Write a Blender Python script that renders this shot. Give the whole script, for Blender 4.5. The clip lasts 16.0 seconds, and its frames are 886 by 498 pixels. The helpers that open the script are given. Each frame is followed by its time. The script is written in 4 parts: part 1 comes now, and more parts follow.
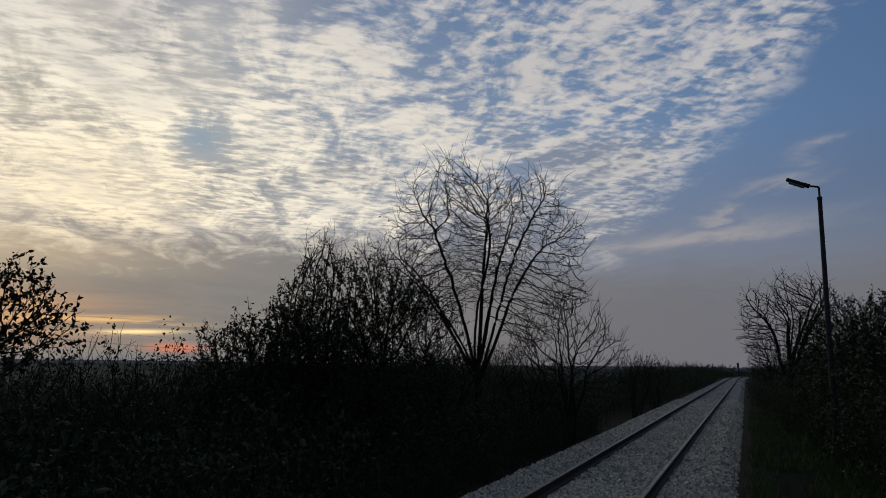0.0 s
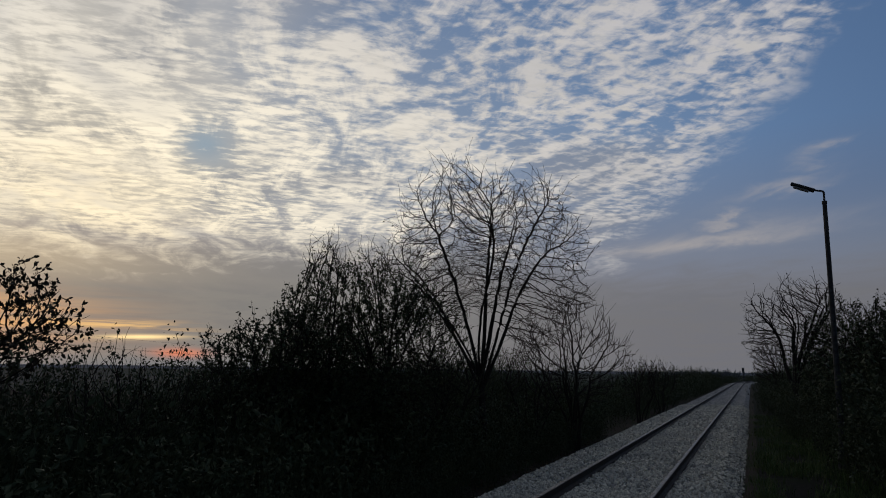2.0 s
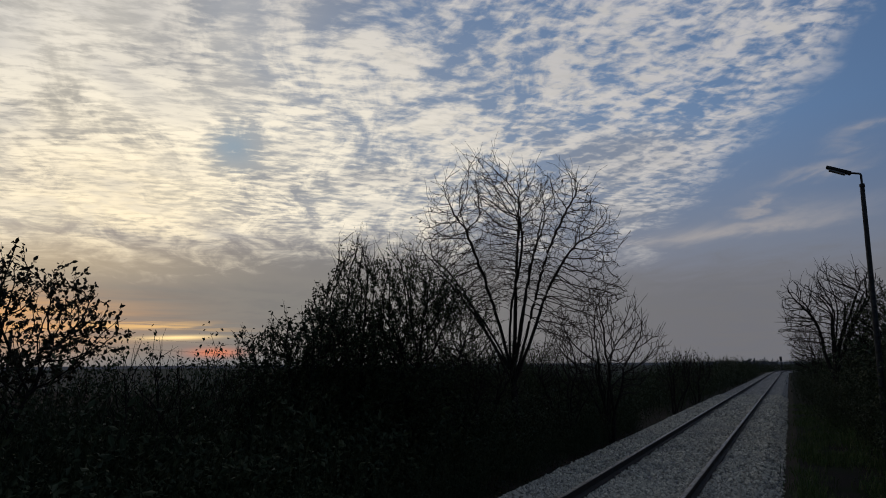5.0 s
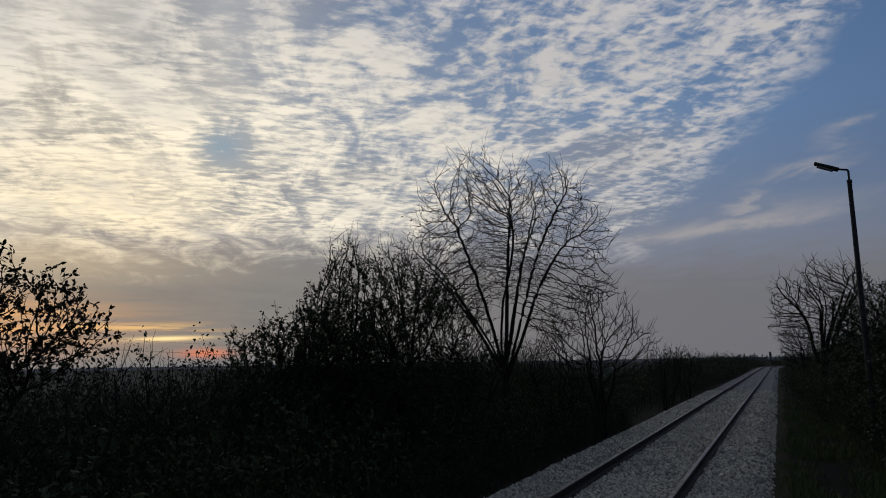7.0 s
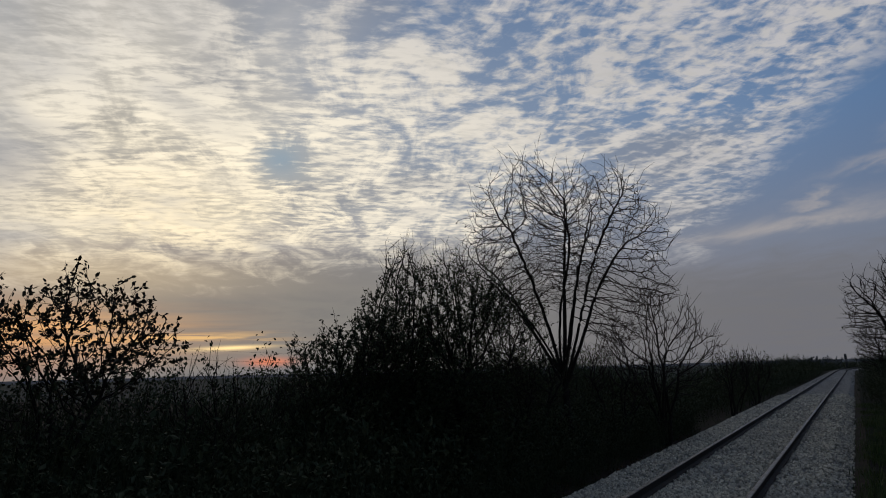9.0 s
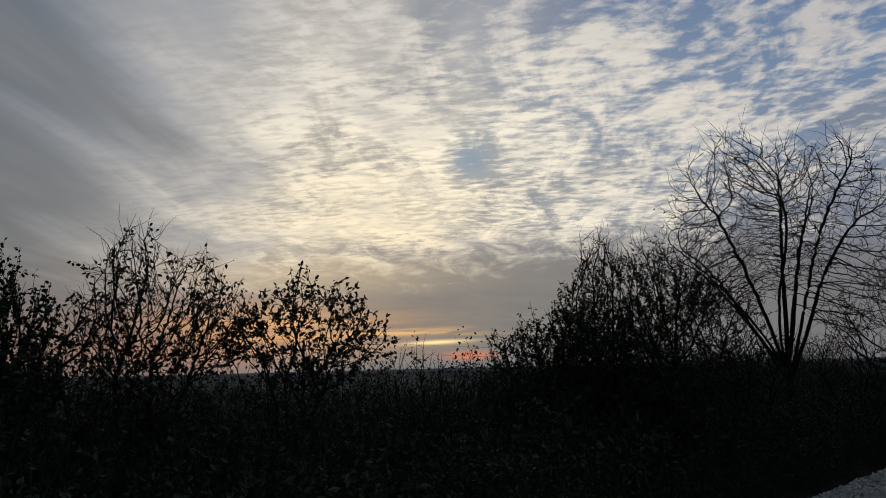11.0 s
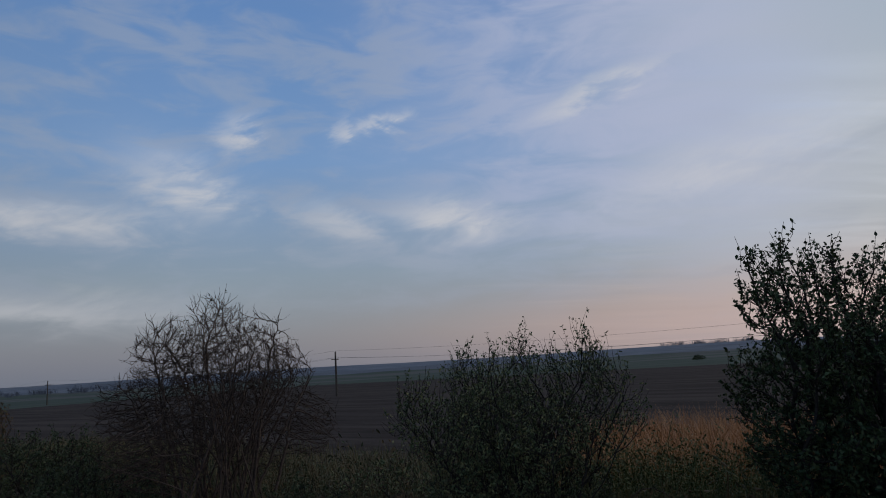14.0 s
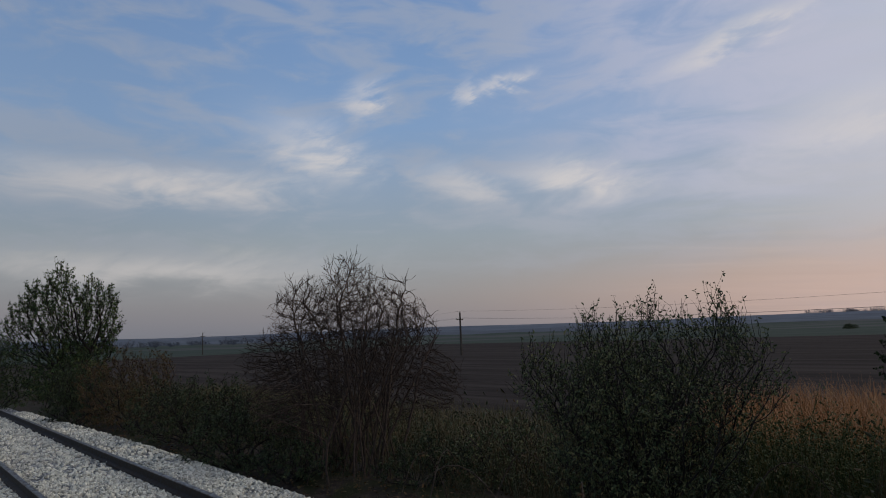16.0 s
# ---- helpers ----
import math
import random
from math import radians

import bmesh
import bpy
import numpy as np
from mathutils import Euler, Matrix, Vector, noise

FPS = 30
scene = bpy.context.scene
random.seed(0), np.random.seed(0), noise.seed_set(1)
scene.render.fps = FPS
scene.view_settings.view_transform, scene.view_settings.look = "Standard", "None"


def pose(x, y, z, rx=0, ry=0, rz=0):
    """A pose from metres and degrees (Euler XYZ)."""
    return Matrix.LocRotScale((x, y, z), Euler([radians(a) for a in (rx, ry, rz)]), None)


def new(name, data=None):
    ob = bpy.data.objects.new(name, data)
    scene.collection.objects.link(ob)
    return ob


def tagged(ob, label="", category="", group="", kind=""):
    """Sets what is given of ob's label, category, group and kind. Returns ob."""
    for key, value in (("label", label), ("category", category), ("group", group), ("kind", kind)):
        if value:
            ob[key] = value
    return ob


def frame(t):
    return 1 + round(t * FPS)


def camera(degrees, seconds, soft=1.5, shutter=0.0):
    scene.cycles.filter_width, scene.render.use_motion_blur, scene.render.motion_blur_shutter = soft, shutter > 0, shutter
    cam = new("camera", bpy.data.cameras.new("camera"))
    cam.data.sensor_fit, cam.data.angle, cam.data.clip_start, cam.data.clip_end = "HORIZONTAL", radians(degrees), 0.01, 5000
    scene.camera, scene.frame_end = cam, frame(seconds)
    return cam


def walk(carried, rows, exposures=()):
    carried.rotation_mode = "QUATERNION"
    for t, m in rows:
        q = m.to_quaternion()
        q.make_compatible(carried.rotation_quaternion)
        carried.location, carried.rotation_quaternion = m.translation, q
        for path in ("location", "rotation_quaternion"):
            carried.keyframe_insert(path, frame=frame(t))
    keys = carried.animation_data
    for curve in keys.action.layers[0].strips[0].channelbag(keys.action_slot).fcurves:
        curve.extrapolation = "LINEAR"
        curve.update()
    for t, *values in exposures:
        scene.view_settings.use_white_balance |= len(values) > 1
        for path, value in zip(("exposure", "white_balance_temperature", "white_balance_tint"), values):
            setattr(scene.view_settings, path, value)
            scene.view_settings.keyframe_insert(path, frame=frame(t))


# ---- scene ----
# ---- the camera: it stands beside the track and turns from one end of it to the other ----
EYE = Vector((0.0, 0.0, 1.95))


def sway(yaw):
    """Where the eye has shifted to when it faces that way: a small step aside while turning."""
    t = min(1.0, max(0.0, (yaw - 60.0) / 75.0))
    return Vector((0.27, -0.30, 0.0)) * (t * t * (3 - 2 * t))


cam = camera(67.83, 16.0, soft=1.0)
TURNS = [  # seconds, yaw, pitch, roll
    (0.0, 24.37, 9.95, -0.69),
    (0.5, 24.47, 10.11, -0.77),
    (1.0, 24.91, 10.28, -0.58),
    (1.5, 25.08, 10.43, -0.67),
    (2.0, 24.71, 10.37, -0.68),
    (2.5, 25.11, 10.47, -0.64),
    (3.0, 26.17, 10.97, -1.03),
    (3.5, 27.96, 10.63, -0.22),
    (4.0, 28.58, 9.96, 0.02),
    (4.5, 28.19, 9.69, -0.19),
    (4.7, 27.72, 9.88, 0.16),
    (7.0, 26.72, 9.79, 0.94),
    (7.5, 27.02, 10.20, 1.28),
    (8.0, 27.69, 10.38, 1.06),
    (8.2, 28.51, 10.44, 1.17),
    (10.3, 43.30, 10.29, 1.81),
    (10.5, 46.32, 10.32, 1.88),
    (11.0, 48.67, 10.30, 1.41),
    (11.5, 53.36, 10.63, 2.33),
    (12.0, 61.35, 10.80, 3.35),
    (12.5, 67.14, 11.27, 2.83),
    (12.7, 80.98, 11.82, 2.86),
    (13.0, 99.65, 10.47, 4.47),
    (13.3, 112.48, 10.29, 3.13),
    (13.5, 120.69, 10.46, 2.92),
    (13.6, 123.56, 10.20, 2.98),
    (14.0, 128.69, 10.19, 3.68),
    (14.5, 131.20, 11.28, 2.56),
    (15.0, 134.23, 10.02, 2.02),
    (15.5, 137.11, 8.62, 2.25),
    (16.0, 139.29, 7.42, 2.18),
]
EXPOSURES = [(0.0, 0.0, 6500, 10), (10.0, 0.0, 6500, 10), (12.3, -0.1, 6500, 10), (12.7, -0.1, 6400, 9), (13.0, 0.15, 6250, 8), (13.5, 1.0, 6150, 7),
             (14.0, 1.3, 6250, 8), (14.6, 1.4, 6450, 9), (15.2, 1.42, 6700, 10), (16.0, 1.45, 6900, 10)]
walk(cam, [(t, pose(*(EYE + sway(yw)), 90 + p, r, yw)) for t, yw, p, r in TURNS], EXPOSURES)


# ---- world: dusk sky, sun already at the horizon behind cloud ----
class Nodes:
    """Short names for building a node tree."""

    def __init__(self, tree):
        self.t = tree

    def add(self, kind):
        return self.t.nodes.new(kind)

    def put(self, socket, v):
        if isinstance(v, bpy.types.NodeSocket):
            self.t.links.new(v, socket)
        elif isinstance(v, (tuple, list)) and len(v) == 3 and socket.type == "RGBA":
            socket.default_value = (*v, 1)
        else:
            socket.default_value = v

    def m(self, op, a, b=0.0, c=0.0, clamp=False):
        n = self.add("ShaderNodeMath")
        n.operation, n.use_clamp = op, clamp
        for s, v in zip(n.inputs, (a, b, c)):
            self.put(s, v)
        return n.outputs[0]

    def step(self, v, lo, hi, a=0.0, b=1.0):
        n = self.add("ShaderNodeMapRange")
        n.interpolation_type = "SMOOTHSTEP"
        for i, x in enumerate((v, lo, hi, a, b)):
            self.put(n.inputs[i], x)
        return n.outputs[0]

    def mix(self, f, a, b, blend="MIX"):
        n = self.add("ShaderNodeMix")
        n.data_type, n.blend_type = "RGBA", blend
        self.put(n.inputs[0], f)
        self.put(n.inputs[6], a)
        self.put(n.inputs[7], b)
        return n.outputs[2]

    def noise(self, vec, scale, detail=4.0, rough=0.55, dist=0.0, colour=False):
        n = self.add("ShaderNodeTexNoise")
        self.put(n.inputs["Vector"], vec)
        for k, v in (("Scale", scale), ("Detail", detail), ("Roughness", rough), ("Distortion", dist)):
            self.put(n.inputs[k], v)
        return n.outputs["Color" if colour else "Fac"]

    def xyz(self, x, y, z):
        n = self.add("ShaderNodeCombineXYZ")
        for s, v in zip(n.inputs, (x, y, z)):
            self.put(s, v)
        return n.outputs[0]

    def ramp(self, f, stops):
        n = self.add("ShaderNodeValToRGB")
        self.put(n.inputs[0], f)
        el = n.color_ramp.elements
        while len(el) < len(stops):
            el.new(0.5)
        for e, (p, c) in zip(el, stops):
            e.position, e.color = p, (*c, 1)
        return n.outputs[0]


def build_sky():
    world = bpy.data.worlds.new("dusk_sky")
    scene.world = world
    world.use_nodes = True
    tree = world.node_tree
    tree.nodes.clear()
    N = Nodes(tree)
    m, step, mix = N.m, N.step, N.mix
    way = N.add("ShaderNodeTexCoord").outputs["Generated"]
    sep = N.add("ShaderNodeSeparateXYZ")
    N.put(sep.inputs[0], way)
    dx, dy, dz = sep.outputs
    # azimuth in degrees, to the left from the track's far end; its seam lies behind the hedge
    c60, s60 = math.cos(radians(60)), math.sin(radians(60))
    ax = m("ADD", m("MULTIPLY", dx, c60), m("MULTIPLY", dy, s60))
    ay = m("SUBTRACT", m("MULTIPLY", dy, c60), m("MULTIPLY", dx, s60))
    az = m("ADD", m("DEGREES", m("ARCTAN2", m("MULTIPLY", ax, -1.0), ay)), 60.0)
    el = m("DEGREES", m("ARCSINE", dz))
    # the cloud deck seen as a plane overhead, turned so that its ripples lie across the sunset
    inv = m("DIVIDE", 1.0, m("ADD", m("MAXIMUM", dz, 0.0), 0.10))
    turn = radians(42)
    px = m("MULTIPLY", m("ADD", m("MULTIPLY", dx, math.cos(turn)), m("MULTIPLY", dy, math.sin(turn))), inv)
    py = m("MULTIPLY", m("SUBTRACT", m("MULTIPLY", dy, math.cos(turn)), m("MULTIPLY", dx, math.sin(turn))), inv)
    deck = N.xyz(px, py, 0.0)
    # slow bends in the ripples
    wave = N.add("ShaderNodeSeparateColor")
    N.put(wave.inputs[0], N.noise(deck, 1.4, 2.0, 0.5, 0.0, True))
    qx = m("ADD", px, m("MULTIPLY", m("SUBTRACT", wave.outputs[0], 0.5), 0.10))
    qy = m("ADD", py, m("MULTIPLY", m("SUBTRACT", wave.outputs[1], 0.5), 0.10))
    rows = N.xyz(m("MULTIPLY", qx, 0.42), qy, 3.0)

    def blob(a, e, sa, se, tilt=0.0, at=None):
        u = m("SUBTRACT", at[0] if at else az, a)
        v = m("SUBTRACT", m("SUBTRACT", at[1] if at else el, e), m("MULTIPLY", u, tilt))
        q = m("ADD", m("POWER", m("ABSOLUTE", m("DIVIDE", u, sa)), 2.0), m("POWER", m("ABSOLUTE", m("DIVIDE", v, se)), 2.0))
        return m("EXPONENT", m("MULTIPLY", q, -1.0))

    # clear sky by height, with the Nishita model's twilight over it
    clear = N.ramp(m("DIVIDE", el, 60.0, clamp=True), [
        (0.0, (0.155, 0.140, 0.155)), (0.06, (0.155, 0.148, 0.172)), (0.16, (0.150, 0.178, 0.252)),
        (0.32, (0.112, 0.200, 0.360)), (0.50, (0.090, 0.168, 0.320)), (1.0, (0.060, 0.078, 0.125))])
    east = N.ramp(m("DIVIDE", el, 60.0, clamp=True), [
        (0.0, (0.068, 0.073, 0.088)), (0.05, (0.074, 0.082, 0.100)), (0.14, (0.080, 0.102, 0.133)),
        (0.30, (0.060, 0.104, 0.186)), (0.5, (0.042, 0.083, 0.172)), (1.0, (0.050, 0.062, 0.092))])
    clear = mix(m("MAXIMUM", step(az, 82, 112), step(az, -55, 6, 1.0, 0.0)), clear, east)
    clear = mix(m("MULTIPLY", step(az, -14, 14, 0.34, 0.0), step(el, 7, 15)), clear, (0.030, 0.075, 0.190))
    nish = N.add("ShaderNodeTexSky")
    nish.sky_type, nish.sun_disc, nish.dust_density = "NISHITA", False, 2.0
    nish.sun_elevation, nish.sun_rotation = radians(1.0), radians(-56)
    clear = mix(0.03, clear, nish.outputs[0], "ADD")

    big = N.noise(deck, 1.1, 3.0, 0.5, 0.4)
    streets = N.xyz(qx, m("MULTIPLY", qy, 0.55), 3.0)
    mid = N.noise(streets, 4.6, 5.0, 0.6, 0.7)
    fine = N.noise(rows, 27.0, 4.0, 0.6, 0.3)
    cells = N.noise(N.xyz(m("ADD", m("MULTIPLY", qx, 0.85), m("MULTIPLY", qy, 0.15)), qy, 1.0), 22.0, 4.0, 0.55, 0.3)
    soft = N.noise(deck, 2.0, 4.0, 0.55, 0.5)
    arcs = N.noise(N.xyz(m("MULTIPLY", px, 1.5), m("MULTIPLY", py, 0.32), 5.0), 1.6, 4.0, 0.55, 0.5)

    # grey veil towards the left of the sunset, thinning to wisps
    drift = m("MULTIPLY", m("SUBTRACT", arcs, 0.5), 36.0)
    veil_at = m("MULTIPLY", step(m("ADD", az, drift), 56, 82), step(m("ADD", az, drift), 90, 122, 1.0, 0.0))
    veil_col = N.ramp(m("DIVIDE", el, 32.0, clamp=True), [
        (0.0, (0.19, 0.145, 0.130)), (0.10, (0.185, 0.160, 0.150)), (0.28, (0.176, 0.178, 0.178)), (0.6, (0.168, 0.181, 0.196)), (1.0, (0.140, 0.165, 0.200))])
    veil_col = mix(step(arcs, 0.42, 0.70, 0.0, 0.36), veil_col, (0.30, 0.285, 0.265))
    veil_col = mix(step(soft, 0.52, 0.72, 0.0, 0.35), veil_col, (0.125, 0.135, 0.150))
    sky = mix(m("MULTIPLY", veil_at, 0.95), clear, veil_col)

    # thin neutral haze under the deck
    sky = mix(m("MULTIPLY", m("MULTIPLY", step(az, 6, 34), step(az, 60, 72, 1.0, 0.0)), step(el, 8, 15, 0.85, 0.0)), sky, (0.235, 0.228, 0.215))
    # rippled altocumulus between the clear sky and the veil
    slope = m("ADD", m("MULTIPLY", m("MAXIMUM", m("SUBTRACT", 10.5, az), 0.0), 0.84), m("MULTIPLY", m("MAXIMUM", m("SUBTRACT", az, 40.0), 0.0), -0.10))
    edge = m("SUBTRACT", el, m("ADD", 10.5, slope))
    ragged = m("ADD", edge, m("MULTIPLY", m("SUBTRACT", mid, 0.5), 9.0))
    left = step(m("ADD", az, drift), 58, 84, 1.0, 0.0)
    field = m("MULTIPLY", step(ragged, -2.5, 3.0), left)
    dist_glow = blob(50, 13, 30, 17)
    core = blob(55, 12.0, 13, 6.5)
    lit = mix(dist_glow, (0.48, 0.475, 0.50), (1.08, 0.98, 0.78))
    lit = mix(m("MULTIPLY", core, 0.6), lit, (1.10, 0.90, 0.57))
    lit = mix(step(fine, 0.34, 0.58, 0.4, 0.0), lit, mix(core, (0.52, 0.50, 0.46), (0.74, 0.62, 0.43)))
    gap = mix(m("MULTIPLY", dist_glow, 0.9), clear, (0.34, 0.36, 0.38))
    gap = mix(step(az, 40, 62), gap, (0.36, 0.345, 0.315))
    gap = mix(m("MULTIPLY", core, 0.65), gap, (0.52, 0.46, 0.36))
    gap = mix(blob(45.6, 18.0, 2.2, 1.6), gap, (0.30, 0.37, 0.43))
    # thicker grey parts of the deck
    gap = mix(step(big, 0.48, 0.62, 0.0, 0.55), gap, (0.24, 0.25, 0.28))
    lit = mix(step(big, 0.52, 0.68, 0.0, 0.55), lit, (0.38, 0.38, 0.40))
    lit = mix(step(soft, 0.50, 0.66, 0.0, 0.35), lit, (0.44, 0.435, 0.44))
    near_sun = m("MULTIPLY", step(az, 18, 42), 0.75)
    grain = m("ADD", m("MULTIPLY", cells, m("SUBTRACT", 1.0, near_sun)), m("MULTIPLY", fine, near_sun))
    puff = m("ADD", m("MULTIPLY", mid, 0.55), m("MULTIPLY", grain, 0.45))
    cover = m("ADD", m("MULTIPLY", core, 0.012), m("MULTIPLY", dist_glow, 0.035))
    cover = m("SUBTRACT", cover, m("MULTIPLY", blob(45.6, 18.0, 2.4, 1.3), 0.13))
    dens = step(m("ADD", puff, cover), 0.435, 0.605)
    plain = step(arcs, 0.30, 0.66, 0.15, 0.9)
    calm = step(m("ADD", az, m("MULTIPLY", drift, 0.6)), 59, 74, 0.0, 0.85)
    dens = m("ADD", m("MULTIPLY", dens, m("SUBTRACT", 1.0, calm)), m("MULTIPLY", plain, calm))
    # towards the sun the deck is thin and even: bright veils with faint ripples
    even = m("MULTIPLY", step(az, 32, 52), step(soft, 0.34, 0.60, 0.10, 0.68))
    even = m("MULTIPLY", even, m("SUBTRACT", 1.0, blob(45.6, 18.0, 3.0, 2.0)))
    gap = mix(even, gap, mix(0.30, lit, (0.42, 0.40, 0.36)))
    alto = mix(dens, gap, lit)
    sky = mix(field, sky, alto)

    # grey bank low over the horizon
    bank = m("MULTIPLY", step(m("ADD", el, m("MULTIPLY", m("SUBTRACT", mid, 0.5), 5.0)), 5.0, 9.5, 1.0, 0.0), step(az, 50, 72, 1.0, 0.0))
    bank_col = mix(step(az, 0, 45), (0.158, 0.162, 0.182), (0.238, 0.226, 0.206))
    bank_col = mix(step(soft, 0.4, 0.65, 0.0, 0.4), bank_col, (0.17, 0.168, 0.172))
    sky = mix(m("MULTIPLY", bank, 0.88), sky, bank_col)

    # warm light below the bank, with thin bright streaks
    streak = N.noise(N.xyz(m("MULTIPLY", az, 0.07), m("MULTIPLY", el, 1.5), 7.0), 1.0, 4.0, 0.55, 0.2)
    sky = mix(m("MULTIPLY", blob(60, 8.0, 12, 1.8), 0.45), sky, (0.78, 0.60, 0.36))
    glow = blob(62, 3.4, 10, 2.0)
    sky = mix(m("MULTIPLY", glow, step(streak, 0.3, 0.62, 0.3, 0.9)), sky, (0.88, 0.46, 0.17))
    sky = mix(m("MULTIPLY", blob(74, 2.0, 15, 1.5), 0.55), sky, (0.38, 0.20, 0.140))
    amber = m("MULTIPLY", blob(51, 2.9, 4.5, 0.55), step(streak, 0.5, 0.59))
    sky = mix(m("MULTIPLY", amber, 0.9), sky, (0.95, 0.58, 0.22))
    sky = mix(blob(49.2, 2.25, 2.6, 0.17, -0.03), sky, (1.25, 0.90, 0.42))
    sky = mix(m("MULTIPLY", blob(46.3, 1.05, 1.9, 0.36), 0.9), sky, (0.85, 0.25, 0.12))
    sky = mix(m("MULTIPLY", blob(44, -0.2, 14, 0.9), 0.6), sky, (0.17, 0.18, 0.20))
    # pink band beyond
    sky = mix(m("MULTIPLY", blob(104, 2.6, 24, 3.6), 0.7), sky, (0.215, 0.148, 0.122))

    # cirrus wisps over the blue part
    warp = N.noise(N.xyz(m("MULTIPLY", az, 0.10), m("MULTIPLY", el, 0.30), 2.0), 1.3, 4.0, 0.55, 0.5)
    crisp = N.noise(N.xyz(m("MULTIPLY", az, 0.30), m("MULTIPLY", m("ADD", el, m("MULTIPLY", az, 0.25)), 0.8), 9.0), 1.2, 4.0, 0.6, 0.4)
    thin = None
    az_w = m("ADD", az, m("MULTIPLY", m("SUBTRACT", crisp, 0.5), 5.0))
    el_w = m("ADD", el, m("MULTIPLY", m("SUBTRACT", warp, 0.5), 4.5))
    for a, e, sa, se, tilt, k in ((150, 15.8, 4.2, 2.2, 0.32, 0.95), (163, 13.2, 12, 1.3, 0.02, 0.8), (133.5, 20.9, 2.6, 0.55, -0.22, 1.0), (136.5, 20.2, 1.0, 1.1, -0.5, 0.8),
                                  (145.5, 20.6, 1.6, 1.3, -0.3, 0.75), (113.5, 22.2, 4.5, 0.7, -0.22, 0.9), (127.5, 12.8, 5.0, 1.5, 0.10, 0.95), (137, 13.3, 4, 1.2, 0.2, 0.55),
                                  (165, 6.3, 14, 1.3, 0.0, 0.6), (104, 14.5, 9, 2.2, -0.15, 0.6), (4, 10.6, 8, 0.8, -0.08, 0.95), (-6, 16.6, 1.5, 0.6, -0.25, 0.7), (-2.5, 14.2, 3.0, 0.5, -0.25, 0.6), (1.5, 12.3, 1.6, 0.35, -0.1, 0.7)):
        w = m("MULTIPLY", blob(a, e, sa, se, tilt, (az_w, el_w)), k)
        thin = w if thin is None else m("MAXIMUM", thin, w)
    haze = m("MULTIPLY", m("MULTIPLY", step(az, 95, 112), step(az, 116, 142, 1.0, 0.0)), step(warp, 0.3, 0.66, 0.25, 0.8))
    haze = m("MULTIPLY", haze, step(el, 3, 15, 0.1, 1.0))
    sky = mix(haze, sky, (0.166, 0.178, 0.232))
    sky = mix(m("MULTIPLY", m("MULTIPLY", step(az, 118, 135), step(warp, 0.42, 0.68, 0.0, 0.45)), step(el, 3, 9)), sky, (0.135, 0.148, 0.178))
    sky = mix(m("MULTIPLY", m("MULTIPLY", step(az, 88, 102, 0.0, 0.5), step(az, 105, 118, 1.0, 0.0)), step(el, 4, 14, 0.2, 1.0)), sky, (0.188, 0.194, 0.240))
    wisp = m("MULTIPLY", thin, step(m("ADD", m("MULTIPLY", warp, 0.55), m("MULTIPLY", crisp, 0.45)), 0.30, 0.64, 0.35, 0.95))
    wisp_col = mix(step(az, 60, 100), (0.40, 0.37, 0.36), (0.250, 0.240, 0.240))
    sky = mix(m("MULTIPLY", wisp, 0.9), sky, wisp_col)
    sky = mix(step(az, 146, 172, 0.0, 0.16), sky, (0.03, 0.04, 0.06))
    # below the horizon: dark land
    sky = mix(step(el, -1.5, 0.0, 1.0, 0.0), sky, (0.03, 0.03, 0.03))
    bg = N.add("ShaderNodeBackground")
    N.put(bg.inputs[0], sky)
    N.put(bg.inputs[1], 1.0)
    out = N.add("ShaderNodeOutputWorld")
    tree.links.new(bg.outputs[0], out.inputs[0])


build_sky()


# ---- materials ----
def material(name, build):
    mat = bpy.data.materials.new(name)
    mat.use_nodes = True
    N = Nodes(mat.node_tree)
    shader = mat.node_tree.nodes["Principled BSDF"]
    build(N, shader)
    return mat


def bumped(N, shader, height, strength, distance):
    b = N.add("ShaderNodeBump")
    N.put(b.inputs["Height"], height)
    b.inputs["Strength"].default_value = strength
    b.inputs["Distance"].default_value = distance
    N.put(shader.inputs["Normal"], b.outputs[0])


def mottled(name, a, b, scale, rough=0.9, bump=0.4, depth=0.02, c=None, big=None):
    """A rough surface in two colours at two scales, with fine relief."""
    def build(N, s):
        pos = N.add("ShaderNodeTexCoord").outputs["Object"]
        n1 = N.noise(pos, scale, 6.0, 0.65)
        n2 = N.noise(pos, big or scale * 0.13, 3.0, 0.5, 0.5)
        col = N.mix(N.step(n1, 0.35, 0.65), a, b)
        if c:
            col = N.mix(N.step(n2, 0.45, 0.62), col, c)
        N.put(s.inputs["Base Color"], col)
        s.inputs["Roughness"].default_value = rough
        s.inputs["Specular IOR Level"].default_value = 0.04
        bumped(N, s, n1, bump, depth)
    return material(name, build)


def leafy(name, a, b, c):
    """Leaves that differ one from the next."""
    def build(N, s):
        r = N.add("ShaderNodeNewGeometry").outputs["Random Per Island"]
        col = N.ramp(r, [(0.0, a), (0.55, b), (1.0, c)])
        N.put(s.inputs["Base Color"], col)
        s.inputs["Roughness"].default_value = 0.65
        s.inputs["Specular IOR Level"].default_value = 0.25
    return material(name, build)


